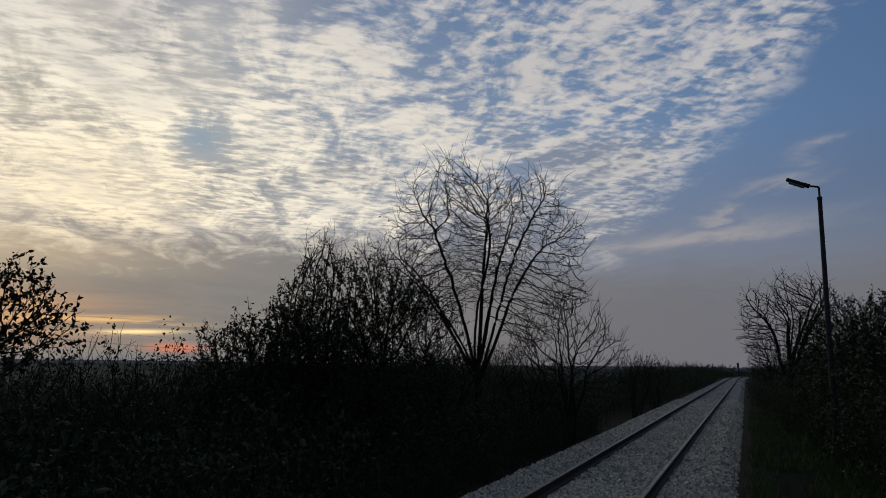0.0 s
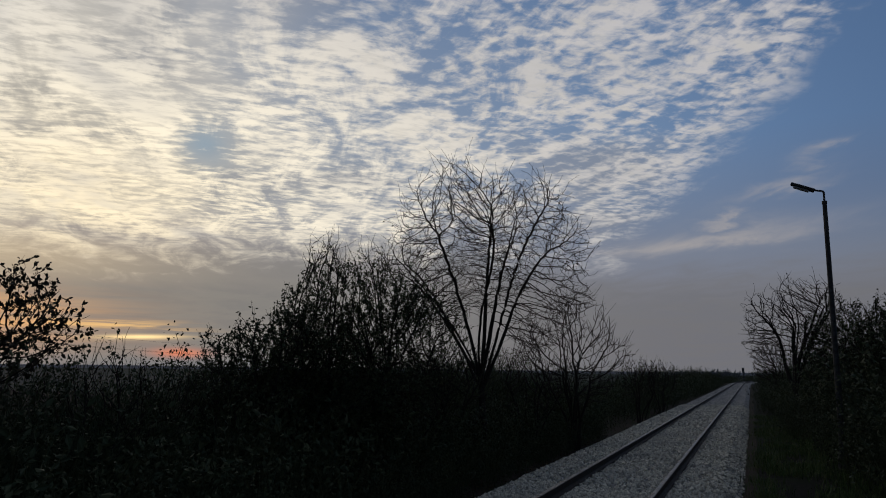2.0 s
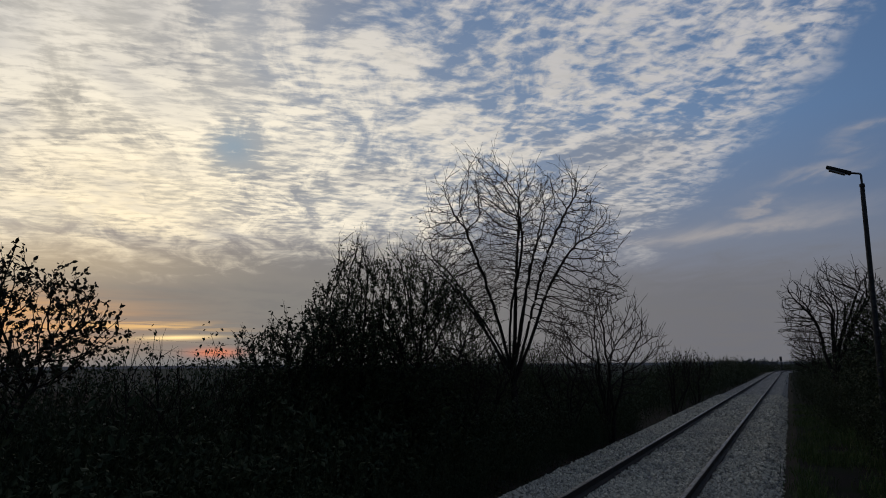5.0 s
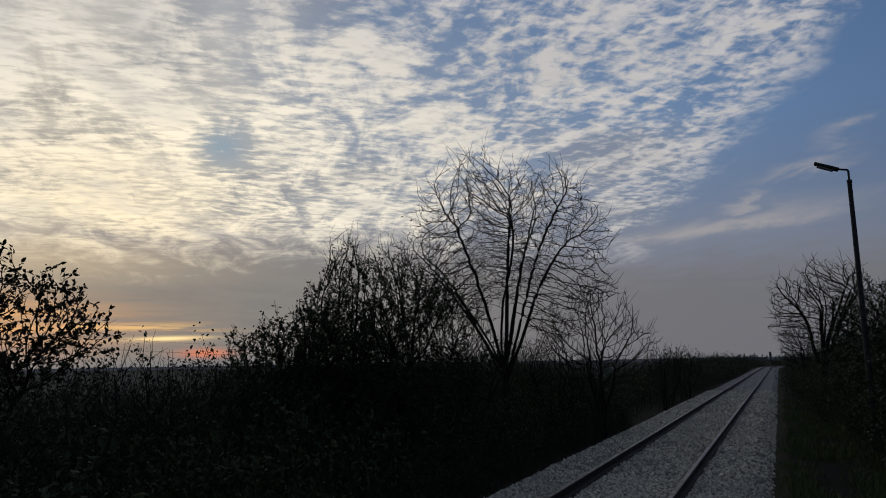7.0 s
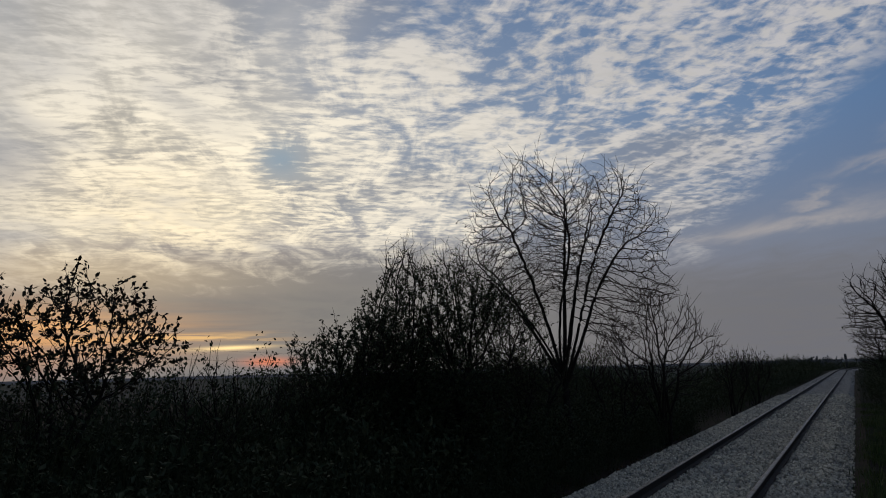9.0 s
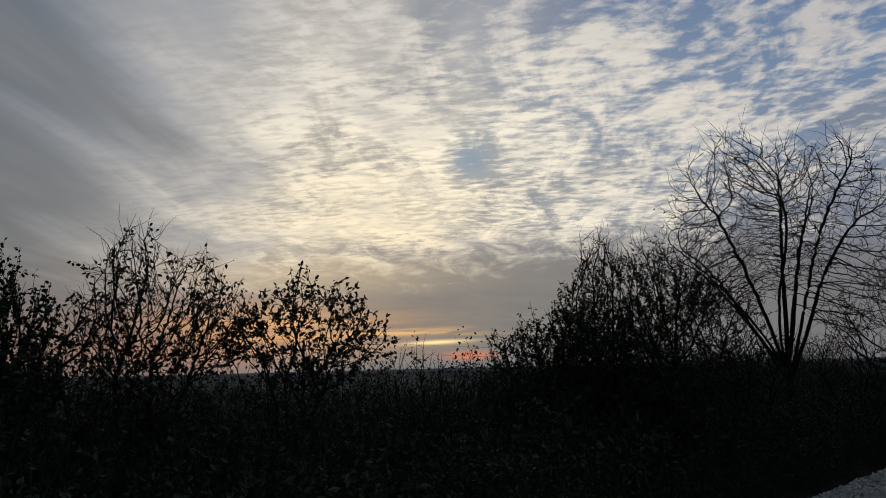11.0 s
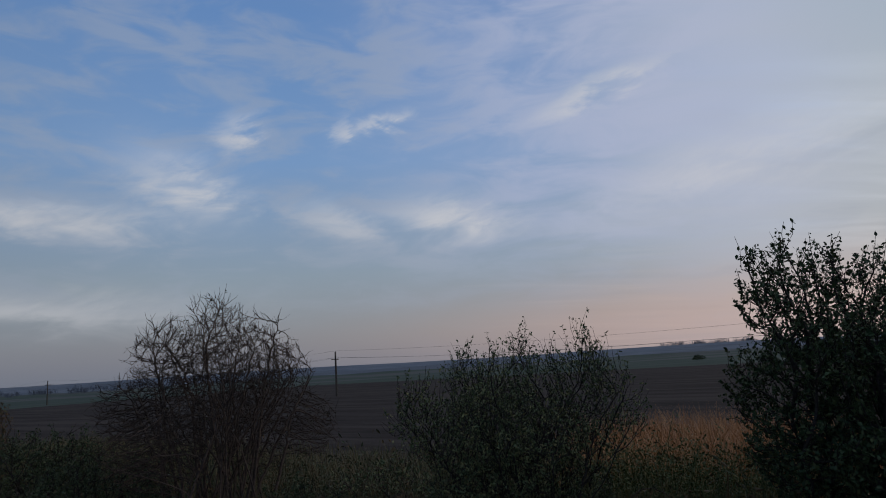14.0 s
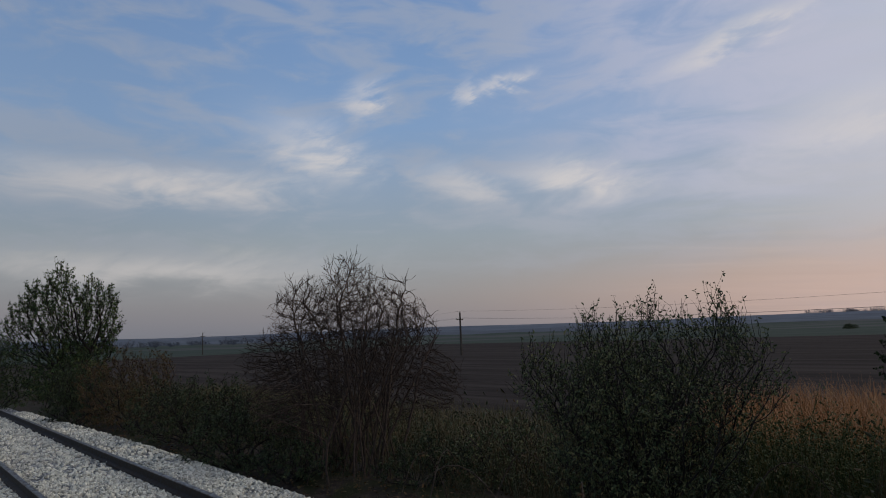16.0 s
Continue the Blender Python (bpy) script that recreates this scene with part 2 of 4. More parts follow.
def metal(name, colour, rough, metallic=1.0, rust=None):
    def build(N, s):
        pos = N.add("ShaderNodeTexCoord").outputs["Object"]
        n = N.noise(pos, 14.0, 5.0, 0.6)
        N.put(s.inputs["Base Color"], N.mix(N.step(n, 0.4, 0.65), colour, rust or colour))
        N.put(s.inputs["Roughness"], N.step(n, 0.3, 0.7, rough, min(1.0, rough + 0.25)))
        s.inputs["Metallic"].default_value = metallic
        bumped(N, s, n, 0.15, 0.004)
    return material(name, build)


def ballast_build(N, s):
    r = N.add("ShaderNodeNewGeometry").outputs["Random Per Island"]
    pos = N.add("ShaderNodeTexCoord").outputs["Object"]
    n = N.noise(pos, 0.6, 3.0, 0.5)
    g = N.noise(pos, 60.0, 4.0, 0.6)
    col = N.ramp(r, [(0.0, (0.29, 0.27, 0.22)), (0.4, (0.56, 0.52, 0.42)), (0.8, (0.71, 0.655, 0.53)), (1.0, (0.81, 0.75, 0.61))])
    col = N.mix(N.step(n, 0.45, 0.7, 0.0, 0.35), col, (0.26, 0.25, 0.24))
    col = N.mix(N.step(g, 0.5, 0.75, 0.0, 0.3), col, (0.20, 0.19, 0.18))
    N.put(s.inputs["Base Color"], col)
    s.inputs["Roughness"].default_value = 0.9
    bumped(N, s, g, 0.3, 0.006)


def bed_build(N, s):
    pos = N.add("ShaderNodeTexCoord").outputs["Object"]
    v = N.add("ShaderNodeTexVoronoi")
    N.put(v.inputs["Vector"], pos)
    v.inputs["Scale"].default_value = 17.0
    sep = N.add("ShaderNodeSeparateColor")
    N.put(sep.inputs[0], v.outputs["Color"])
    col = N.ramp(sep.outputs[0], [(0.0, (0.22, 0.212, 0.195)), (0.5, (0.46, 0.44, 0.40)), (1.0, (0.66, 0.63, 0.56))])
    col = N.mix(N.step(v.outputs["Distance"], 0.32, 0.6), col, (0.07, 0.07, 0.07))
    n = N.noise(pos, 0.6, 3.0, 0.5)
    N.put(s.inputs["Base Color"], N.mix(N.step(n, 0.45, 0.7, 0.0, 0.35), col, (0.24, 0.23, 0.22)))
    s.inputs["Roughness"].default_value = 0.95
    bumped(N, s, N.m("SUBTRACT", 1.0, v.outputs["Distance"]), 0.9, 0.03)


def plough_build(N, s):
    pos = N.add("ShaderNodeTexCoord").outputs["Object"]
    w = N.add("ShaderNodeTexWave")
    w.wave_type, w.bands_direction = "BANDS", "X"
    N.put(w.inputs["Vector"], pos)
    for k, v in (("Scale", 0.22), ("Distortion", 9.0), ("Detail", 3.0), ("Detail Scale", 1.2)):
        w.inputs[k].default_value = v
    cut = N.add("ShaderNodeSeparateXYZ")
    N.put(cut.inputs[0], pos)
    n = N.noise(N.xyz(N.m("MULTIPLY", cut.outputs[0], 0.35), N.m("MULTIPLY", cut.outputs[1], 0.03), 0.0), 1.0, 6.0, 0.7)
    col = N.mix(N.step(w.outputs["Fac"], 0.2, 0.8, 0.25, 0.75), (0.019, 0.015, 0.013), (0.034, 0.027, 0.024))
    N.put(s.inputs["Base Color"], N.mix(N.step(n, 0.42, 0.62, 0.0, 0.8), col, (0.056, 0.044, 0.038)))
    s.inputs["Roughness"].default_value = 1.0
    s.inputs["Specular IOR Level"].default_value = 0.03
    bumped(N, s, n, 0.6, 0.15)


SOIL = mottled("verge_soil", (0.024, 0.019, 0.016), (0.056, 0.043, 0.034), 9.0, c=(0.026, 0.028, 0.014))
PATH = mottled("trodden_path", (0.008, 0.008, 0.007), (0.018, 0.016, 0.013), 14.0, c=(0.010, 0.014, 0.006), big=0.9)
# meadow greens raised and shifted bluish, painting some distance haze into the colour
HAZE_MEADOW = mottled("far_meadow_hazed", (0.034, 0.047, 0.036), (0.050, 0.062, 0.049), 0.03, bump=0.1, c=(0.070, 0.072, 0.066), big=0.006)
# woodland lifted to pale blue-grey: distance haze is painted into its base colour
HAZE_WOODS = mottled("far_woodland_hazed", (0.088, 0.100, 0.122), (0.130, 0.142, 0.165), 0.02, bump=0.5, depth=6.0, c=(0.085, 0.095, 0.115), big=0.004)
PLOUGH = material("ploughed_field", plough_build)
BALLAST = material("ballast_stone", ballast_build)
BED = material("ballast_bed", bed_build)
RUST = metal("rail_rust", (0.022, 0.017, 0.014), 0.7, 0.2, (0.045, 0.028, 0.018))
SHINE = metal("rail_head", (0.20, 0.19, 0.18), 0.35, 0.9, (0.12, 0.09, 0.07))
BARK = mottled("bark_dark", (0.018, 0.016, 0.014), (0.040, 0.034, 0.030), 30.0, bump=0.6, depth=0.01)
TWIG = mottled("twig_dark", (0.017, 0.014, 0.012), (0.034, 0.027, 0.023), 20.0)
TWIG_RED = mottled("twig_brown", (0.048, 0.035, 0.029), (0.092, 0.066, 0.052), 20.0)
TWIG_BROWN = mottled("twig_dark_brown", (0.030, 0.022, 0.018), (0.060, 0.043, 0.034), 20.0)
LEAF = leafy("leaf_dark_green", (0.021, 0.032, 0.012), (0.034, 0.048, 0.018), (0.056, 0.060, 0.023))
LEAF_DEEP = leafy("leaf_deep_green", (0.018, 0.032, 0.011), (0.030, 0.050, 0.016), (0.060, 0.066, 0.022))
LEAF_DRY = leafy("leaf_withered", (0.018, 0.015, 0.009), (0.032, 0.026, 0.013), (0.055, 0.042, 0.018))
LEAF_GREEN = leafy("leaf_green", (0.022, 0.046, 0.013), (0.040, 0.068, 0.020), (0.085, 0.090, 0.028))
LEAF_WILLOW = leafy("leaf_willow", (0.044, 0.062, 0.026), (0.070, 0.088, 0.036), (0.150, 0.135, 0.052))
GRASS = leafy("grass_blades", (0.042, 0.082, 0.018), (0.070, 0.115, 0.028), (0.120, 0.130, 0.045))
DRY_GRASS = leafy("dry_grass", (0.080, 0.062, 0.028), (0.115, 0.086, 0.038), (0.060, 0.070, 0.026))
RUST_LEAF = leafy("leaf_rust", (0.055, 0.030, 0.012), (0.095, 0.052, 0.018), (0.060, 0.062, 0.020))
WEED_GREEN = leafy("weed_green", (0.032, 0.048, 0.013), (0.058, 0.072, 0.019), (0.120, 0.092, 0.026))
REED = leafy("reed_orange", (0.270, 0.105, 0.030), (0.340, 0.150, 0.050), (0.400, 0.235, 0.115))
WEED = leafy("weed_mixed", (0.027, 0.038, 0.013), (0.046, 0.043, 0.018), (0.090, 0.052, 0.021))
PAINT = metal("lamp_paint", (0.028, 0.030, 0.032), 0.6, 0.1, (0.020, 0.019, 0.018))
GLASS_OFF = metal("lamp_lens", (0.16, 0.17, 0.18), 0.25, 0.0)
TIMBER = mottled("pole_timber", (0.050, 0.040, 0.032), (0.085, 0.070, 0.058), 8.0)
WIRE = metal("wire_grey", (0.05, 0.05, 0.055), 0.6, 0.5)
CERAMIC = metal("insulator_glaze", (0.25, 0.24, 0.22), 0.3, 0.0)
BLACK = metal("signal_black", (0.02, 0.02, 0.022), 0.6, 0.0)
CONCRETE = mottled("concrete_grey", (0.20, 0.19, 0.18), (0.30, 0.29, 0.27), 20.0)


# ---- mesh helpers ----
def mesh_of(name, verts, faces, mats, smooth=False, index=None):
    me = bpy.data.meshes.new(name)
    me.from_pydata([tuple(v) for v in verts] if not isinstance(verts, np.ndarray) else verts.tolist(), [], faces if isinstance(faces, list) else faces.tolist())
    for mt in mats if isinstance(mats, (list, tuple)) else [mats]:
        me.materials.append(mt)
    if index is not None:
        me.polygons.foreach_set("material_index", index)
    if smooth:
        me.polygons.foreach_set("use_smooth", [True] * len(me.polygons))
    me.update()
    return me


def piece(name, me, parent=None, label=""):
    ob = new(name, me)
    if parent:
        ob.parent = parent
    if label:
        tagged(ob, label)
    return ob


def part(name, bm, mat, parent, label=""):
    me = bpy.data.meshes.new(name)
    bm.to_mesh(me)
    bm.free()
    me.materials.append(mat)
    return piece(name, me, parent, label)


def thing(name, at, label, category, group="", kind=""):
    ob = new(name)
    ob.empty_display_size = 0.2
    ob.matrix_world = Matrix.Translation(at)
    return tagged(ob, label, category, group, kind)


class Soup:
    """Vertices and faces gathered from many small pieces."""

    def __init__(self):
        self.v, self.f, self.n = [], [], 0

    def add(self, verts, faces):
        verts = np.asarray(verts, float)
        self.v.append(verts)
        self.f.extend([[i + self.n for i in q] for q in faces])
        self.n += len(verts)

    def tube(self, pts, radii, sides):
        pts = np.asarray(pts, float)
        d = np.gradient(pts, axis=0)
        d /= np.linalg.norm(d, axis=1)[:, None] + 1e-9
        ref = np.where(np.abs(d[:, 2:3]) > 0.9, np.array([[1.0, 0, 0]]), np.array([[0, 0, 1.0]]))
        u = np.cross(d, ref)
        u /= np.linalg.norm(u, axis=1)[:, None] + 1e-9
        w = np.cross(d, u)
        an = np.linspace(0, 2 * np.pi, sides, endpoint=False)
        ring = pts[:, None, :] + np.asarray(radii)[:, None, None] * (np.cos(an)[None, :, None] * u[:, None, :] + np.sin(an)[None, :, None] * w[:, None, :])
        base, n = self.n, len(pts)
        self.v.append(ring.reshape(-1, 3))
        for i in range(n - 1):
            for k in range(sides):
                a, b = base + i * sides + k, base + i * sides + (k + 1) % sides
                self.f.append([a, b, b + sides, a + sides])
        self.n += n * sides

    def leaves(self, at, size, rng, droop=0.3, slim=0.45, full=True):
        """Small folded leaves at the given places."""
        at = np.asarray(at, float)
        n = len(at)
        if not n:
            return
        d = rng.normal(size=(n, 3))
        d[:, 2] -= droop
        d /= np.linalg.norm(d, axis=1)[:, None]
        s = np.cross(d, rng.normal(size=(n, 3)))
        s /= np.linalg.norm(s, axis=1)[:, None]
        up = np.cross(d, s)
        L = size * rng.uniform(0.6, 1.3, n)[:, None]
        w, lift = s * L * slim * 0.5, up * L * 0.08
        if not full:
            self.v.append(np.stack([at, at + d * L * 0.45 + w + lift, at + d * L, at + d * L * 0.45 - w + lift], 1).reshape(-1, 3))
            for i in range(n):
                k = self.n + 4 * i
                self.f += [[k, k + 1, k + 2], [k, k + 2, k + 3]]
            self.n += 4 * n
            return
        v = np.stack([at, at + d * L * 0.3 + w + lift, at + d * L * 0.66 + w * 0.85 + lift, at + d * L, at + d * L * 0.66 - w * 0.85 + lift, at + d * L * 0.3 - w + lift], 1)
        self.v.append(v.reshape(-1, 3))
        for i in range(n):
            k = self.n + 6 * i
            self.f.append([k, k + 1, k + 2, k + 3])
            self.f.append([k, k + 3, k + 4, k + 5])
        self.n += 6 * n

    def mesh(self, name, mat, smooth=False):
        return mesh_of(name, np.concatenate(self.v), self.f, mat, smooth)

    def arrays(self):
        return np.concatenate(self.v), self.f


# ---- plants ----
def colonise(rng, pos, par, marks, step, reach, kill, up, stay, stray, rounds=150):
    """Limbs grow step by step towards the free marks that fill the crown; returns nodes and their parents."""
    P, par = np.array(pos, float), list(par)
    kids = np.zeros(len(P), int)
    head = np.zeros((len(P), 3))
    for i, q in enumerate(par):
        if q >= 0:
            kids[q] += 1
            head[i] = (P[i] - P[q]) / (np.linalg.norm(P[i] - P[q]) + 1e-9)

    def gaps(to):
        return np.sqrt(np.maximum(0.0, (marks ** 2).sum(1)[:, None] + (to ** 2).sum(1)[None] - 2 * marks @ to.T))

    g = gaps(P)
    near, dist = g.argmin(1), g.min(1)
    for _ in range(rounds):
        live = dist > kill
        marks, near, dist = marks[live], near[live], dist[live]
        pull = dist < reach
        if not pull.any():
            break
        idx = near[pull]
        vec = (marks[pull] - P[idx]) / dist[pull][:, None]
        ids, back = np.unique(idx, return_inverse=True)
        s = np.zeros((len(ids), 3))
        np.add.at(s, back.ravel(), vec)
        s /= np.linalg.norm(s, axis=1)[:, None] + 1e-9
        s += stay * head[ids] + rng.normal(size=s.shape) * stray + (0, 0, up)
        s /= np.linalg.norm(s, axis=1)[:, None] + 1e-9
        ok = kids[ids] < 3
        ids, s = ids[ok], s[ok]
        if not len(ids):
            break
        fresh = P[ids] + s * step
        kids[ids] += 1
        first = len(P)
        P, head = np.concatenate([P, fresh]), np.concatenate([head, s])
        kids = np.concatenate([kids, np.zeros(len(fresh), int)])
        par += ids.tolist()
        g = gaps(fresh)
        d = g.min(1)
        closer = d < dist
        near[closer] = first + g.argmin(1)[closer]
        dist = np.minimum(dist, d)
    return P, par


def lobes_of(rng, rad, low, high, count=7):
    """Uneven lobes that together make up a rounded crown between two heights."""
    h = high - low
    out = [(0.0, low + 0.42 * h, rad * 0.85, h * 0.36)]
    for k in range(count):
        u = rad * (-0.75 + 1.5 * (k + rng.uniform(0.2, 0.8)) / count)
        rz = h * rng.uniform(0.2, 0.3)
        out.append((u, high - rz - h * (0.30 * (u / rad) ** 2 + rng.uniform(0.0, 0.14)), rad * rng.uniform(0.22, 0.34), rz))
    return out


def plant(name, az, d, label, category, lobes, stems, seed, marks=700, step=0.09, reach=0.7, kill=0.16, up=0.05, stay=0.35, stray=0.10,
          thin=0.005, thick=0.09, power=2.3, root=0.15, deep=0.9, waist=0.5, leaf=None, frac=1.0, per=5, leaf_size=0.06, droop=0.3, slim=0.45, leaf_top=99.0, low=-9.0,
          shoots=1.0, shoot=(0.10, 0.28), rise=0.5, spread=0.38, bole=0.0, bark=None, twig=None, group="", limbs=40):
    """A tree or shrub. lobes: across, height, half width, half height. Stems rise from one root, fork towards the crown and end in fine shoots with leaves."""
    rng = np.random.default_rng(seed)
    at = spot(az, d)
    top = thing(name, at, label, category, group)
    side, away = np.array([math.cos(radians(az)), math.sin(radians(az)), 0]), np.array([-math.sin(radians(az)), math.cos(radians(az)), 0])
    span = deep * max(abs(l[0]) + l[2] for l in lobes)
    cells = [(u, rng.uniform(-1, 1) * max(0.0, span - ru) * (1 - 0.5 * abs(u) / (span + ru)), z - at[2], ru, rz) for u, z, ru, rz in lobes for _ in range(2)]
    vol = np.array([ru * ru * rz for _, _, _, ru, rz in cells]) ** 0.8
    pick = rng.choice(len(cells), marks, p=vol / vol.sum())
    q = rng.normal(size=(marks, 3))
    q *= (rng.random(marks) ** 0.42 / np.linalg.norm(q, axis=1))[:, None]
    c = np.array(cells)[pick]
    M = (c[:, 0] + q[:, 0] * c[:, 3])[:, None] * side + (c[:, 1] + q[:, 1] * c[:, 3])[:, None] * away
    M[:, 2] = c[:, 2] + q[:, 2] * c[:, 4]
    M = M[M[:, 2] > 0.12]
    zmid, ztop = np.quantile(M[:, 2], waist), M[:, 2].max()
    pos, par = [], []
    goals = M[(M[:, 2] < zmid) & (M[:, 2] > np.quantile(M[:, 2], max(0.0, waist - 0.45)))]
    goals = goals[rng.choice(len(goals), stems)]
    if bole:
        for i in range(10):
            par.append(i - 1)
            pos.append(np.array([0.05 * math.sin(i * 0.5), 0.04 * math.cos(i * 0.6), -0.1 + (bole + 0.1) * i / 9]))
    for goal in goals:
        an = rng.uniform(0, 6.28)
        foot = np.array([math.cos(an), math.sin(an), 0]) * root * rng.uniform(0.1, 1) + goal * (root * 0.5, root * 0.5, 0)
        foot[2] = -0.08
        start = int(rng.integers(8, 10)) if bole else -1
        if bole:
            foot = pos[start]
        knee = foot * (0.62, 0.62, 0.42) + goal * (0.38, 0.38, 0.58)
        n = max(4, int(np.linalg.norm(goal - foot) / step))
        wave = rng.normal(size=3) * 0.05
        for i in range(n + 1):
            t = i / n
            par.append(len(pos) - 1 if i else start)
            pos.append(foot * (1 - t) ** 2 + knee * 2 * t * (1 - t) + goal * t * t + wave * math.sin(t * 6.28) + rng.normal(size=3) * 0.008)
    P, par = colonise(rng, pos, par, M, step, reach, kill, up, stay, stray)
    n = len(P)
    kids = [[] for _ in range(n)]
    for i, p in enumerate(par):
        if p >= 0:
            kids[p].append(i)
    Q = P.copy()
    for i in range(n):
        if par[i] >= 0 and kids[i]:
            Q[i] = 0.5 * P[i] + 0.25 * P[par[i]] + 0.25 * P[kids[i]].mean(0)
    P = Q
    area = np.full(n, thin ** power)
    for i in range(n - 1, -1, -1):
        if kids[i]:
            area[i] = sum(area[k] for k in kids[i]) + (0.02 * thin) ** power
    R = np.minimum(thick, area ** (1 / power))
    # chains along the thickest way
    chains, todo = [[], [], []], [(i, 0) for i in range(n) if par[i] < 0]
    while todo:
        i, level = todo.pop()
        line = [par[i]] if par[i] >= 0 else []
        while True:
            line.append(i)
            if not kids[i]:
                break
            order = sorted(kids[i], key=lambda k: -area[k])
            todo += [(k, min(2, level + 1)) for k in order[1:]]
            i = order[0]
        rad = R[line].copy()
        if par[line[-1]] >= 0 and len(line) > 1 and level:
            rad[0] = rad[1]
        chains[level].append((P[line], rad))
    chains[1].sort(key=lambda b: -b[1][0] * len(b[0]))
    chains[2] += chains[1][limbs:]
    for nm, lines, sides in (("trunk" if bole else "stem", chains[0], 8), ("limb", chains[1][:limbs], 5)):
        for pts, rad in lines:
            soup = Soup()
            soup.tube(pts, rad, sides)
            piece(nm, soup.mesh(nm, bark or BARK, True), top)
    soup, green = Soup(), Soup()
    for pts, rad in chains[2]:
        soup.tube(pts, rad, 3)
    ends = np.array([i for i in range(n) if par[i] >= 0 and R[i] < thin * (1.05 if shoots < 1.01 else 1.9)])
    ends = ends[rng.random(len(ends)) < min(1.0, 0.55 * shoots)]
    for i in ends:
        h = P[i] - P[par[i]]
        h = h / (np.linalg.norm(h) + 1e-9) + rng.normal(size=3) * spread + (0, 0, rise)
        h /= np.linalg.norm(h)
        L = rng.uniform(*shoot) * (0.75 + 0.6 * max(0.0, P[i][2] / ztop) ** 2)
        kink = P[i] + h * L * 0.5 + rng.normal(size=3) * L * 0.06
        tip = P[i] + h * L + rng.normal(size=3) * L * 0.06
        soup.tube([P[i], kink, tip], [thin * 0.85, thin * 0.7, thin * 0.4], 3)
        z = P[i][2] + at[2]
        if leaf and z > low and rng.random() < frac * (1.0 - smooth(leaf_top - 0.5, leaf_top + 0.35, z)):
            k = rng.uniform(0.1, 1.05, max(1, int(per * rng.uniform(0.5, 1.5))))[:, None]
            green.leaves(P[i] + (tip - P[i]) * k + rng.normal(size=(len(k), 3)) * 0.008, leaf_size, rng, droop, slim)
    tagged(piece("twig_mass", soup.mesh("twig_mass", twig or TWIG, True), top), kind="stuff")
    if green.n:
        tagged(piece("crown", green.mesh("crown", leaf), top), kind="stuff")
    return top


def scatter(name, templates, places, mat, label, category):
    """Many alike small plants, joined into one mesh. places: x, y, z, turn, size."""
    soup = Soup()
    rng = np.random.default_rng(len(places))
    V, F, n = [], [], 0
    for x, y, z, turn, size in places:
        tv, tf = templates[rng.integers(len(templates))]
        c, s = math.cos(turn), math.sin(turn)
        R = np.array([[c, -s, 0], [s, c, 0], [0, 0, 1]]) * size
        V.append(tv @ R.T + (x, y, z))
        F.append(tf + n)
        n += len(tv)
    V, F = np.concatenate(V), np.concatenate(F)
    me = bpy.data.meshes.new(name)
    me.from_pydata(V.tolist(), [], F.tolist())
    me.materials.append(mat)
    me.update()
    return tagged(new(name, me), label, category, kind="stuff")


def brush_template(rng, height, spread, stems, leaf_n, leaf_size, slim=0.4, stem_r=0.006):
    """A loose clump of thin stems with leaves; triangles only."""
    soup = Soup()
    ends = []
    for _ in range(stems):
        an, ln = rng.uniform(0, 2 * math.pi), abs(rng.normal()) * 0.35
        d = np.array([math.cos(an) * math.sin(ln), math.sin(an) * math.sin(ln), math.cos(ln)])
        p = np.array([rng.normal() * spread * 0.4, rng.normal() * spread * 0.4, 0.0])
        n, L = 3, height * rng.uniform(0.5, 1.1)
        pts = [p]
        for i in range(n):
            d = d + rng.normal(size=3) * 0.16
            d /= np.linalg.norm(d)
            pts.append(pts[-1] + d * L / n)
        soup.tube(pts, np.linspace(stem_r, stem_r * 0.3, n + 1), 3)
        ends += [pts[rng.integers(1, n + 1)] + rng.normal(size=3) * 0.05 for _ in range(max(1, leaf_n // stems))]
    if leaf_n:
        soup.leaves(ends, leaf_size, rng, 0.2, slim, False)
    v, f = soup.arrays()
    tri = []
    for q in f:
        tri.append(q[:3])
        if len(q) == 4:
            tri.append([q[0], q[2], q[3]])
    return v, np.array(tri)


def blade_template(rng, height, spread, count, width, bend=0.35):
    v, f = [], []
    for _ in range(count):
        an = rng.uniform(0, 2 * math.pi)
        p = np.array([rng.normal() * spread, rng.normal() * spread, 0])
        o = np.array([math.cos(an), math.sin(an), 0])
        s = np.array([-o[1], o[0], 0]) * width * 0.5
        h = height * rng.uniform(0.5, 1.1)
        b = bend * h * rng.uniform(0.2, 1.2)
        k = len(v)
        v += [p - s, p + s, p + o * b * 0.35 + [0, 0, h * 0.6] - s * 0.7, p + o * b * 0.35 + [0, 0, h * 0.6] + s * 0.7, p + o * b + [0, 0, h]]
        f += [[k, k + 1, k + 3], [k, k + 3, k + 2], [k + 2, k + 3, k + 4]]
    return np.array(v), np.array(f)


# ---- the lie of the land ----
def bend(y):
    """How far the line has swung to the right at y."""
    return max(0.0, y - 140.0) ** 2 / 500.0 if y < 330 else 72.2 + (y - 330) * 0.76


def smooth(a, b, v):
    t = min(1.0, max(0.0, (v - a) / (b - a)))
    return t * t * (3 - 2 * t)


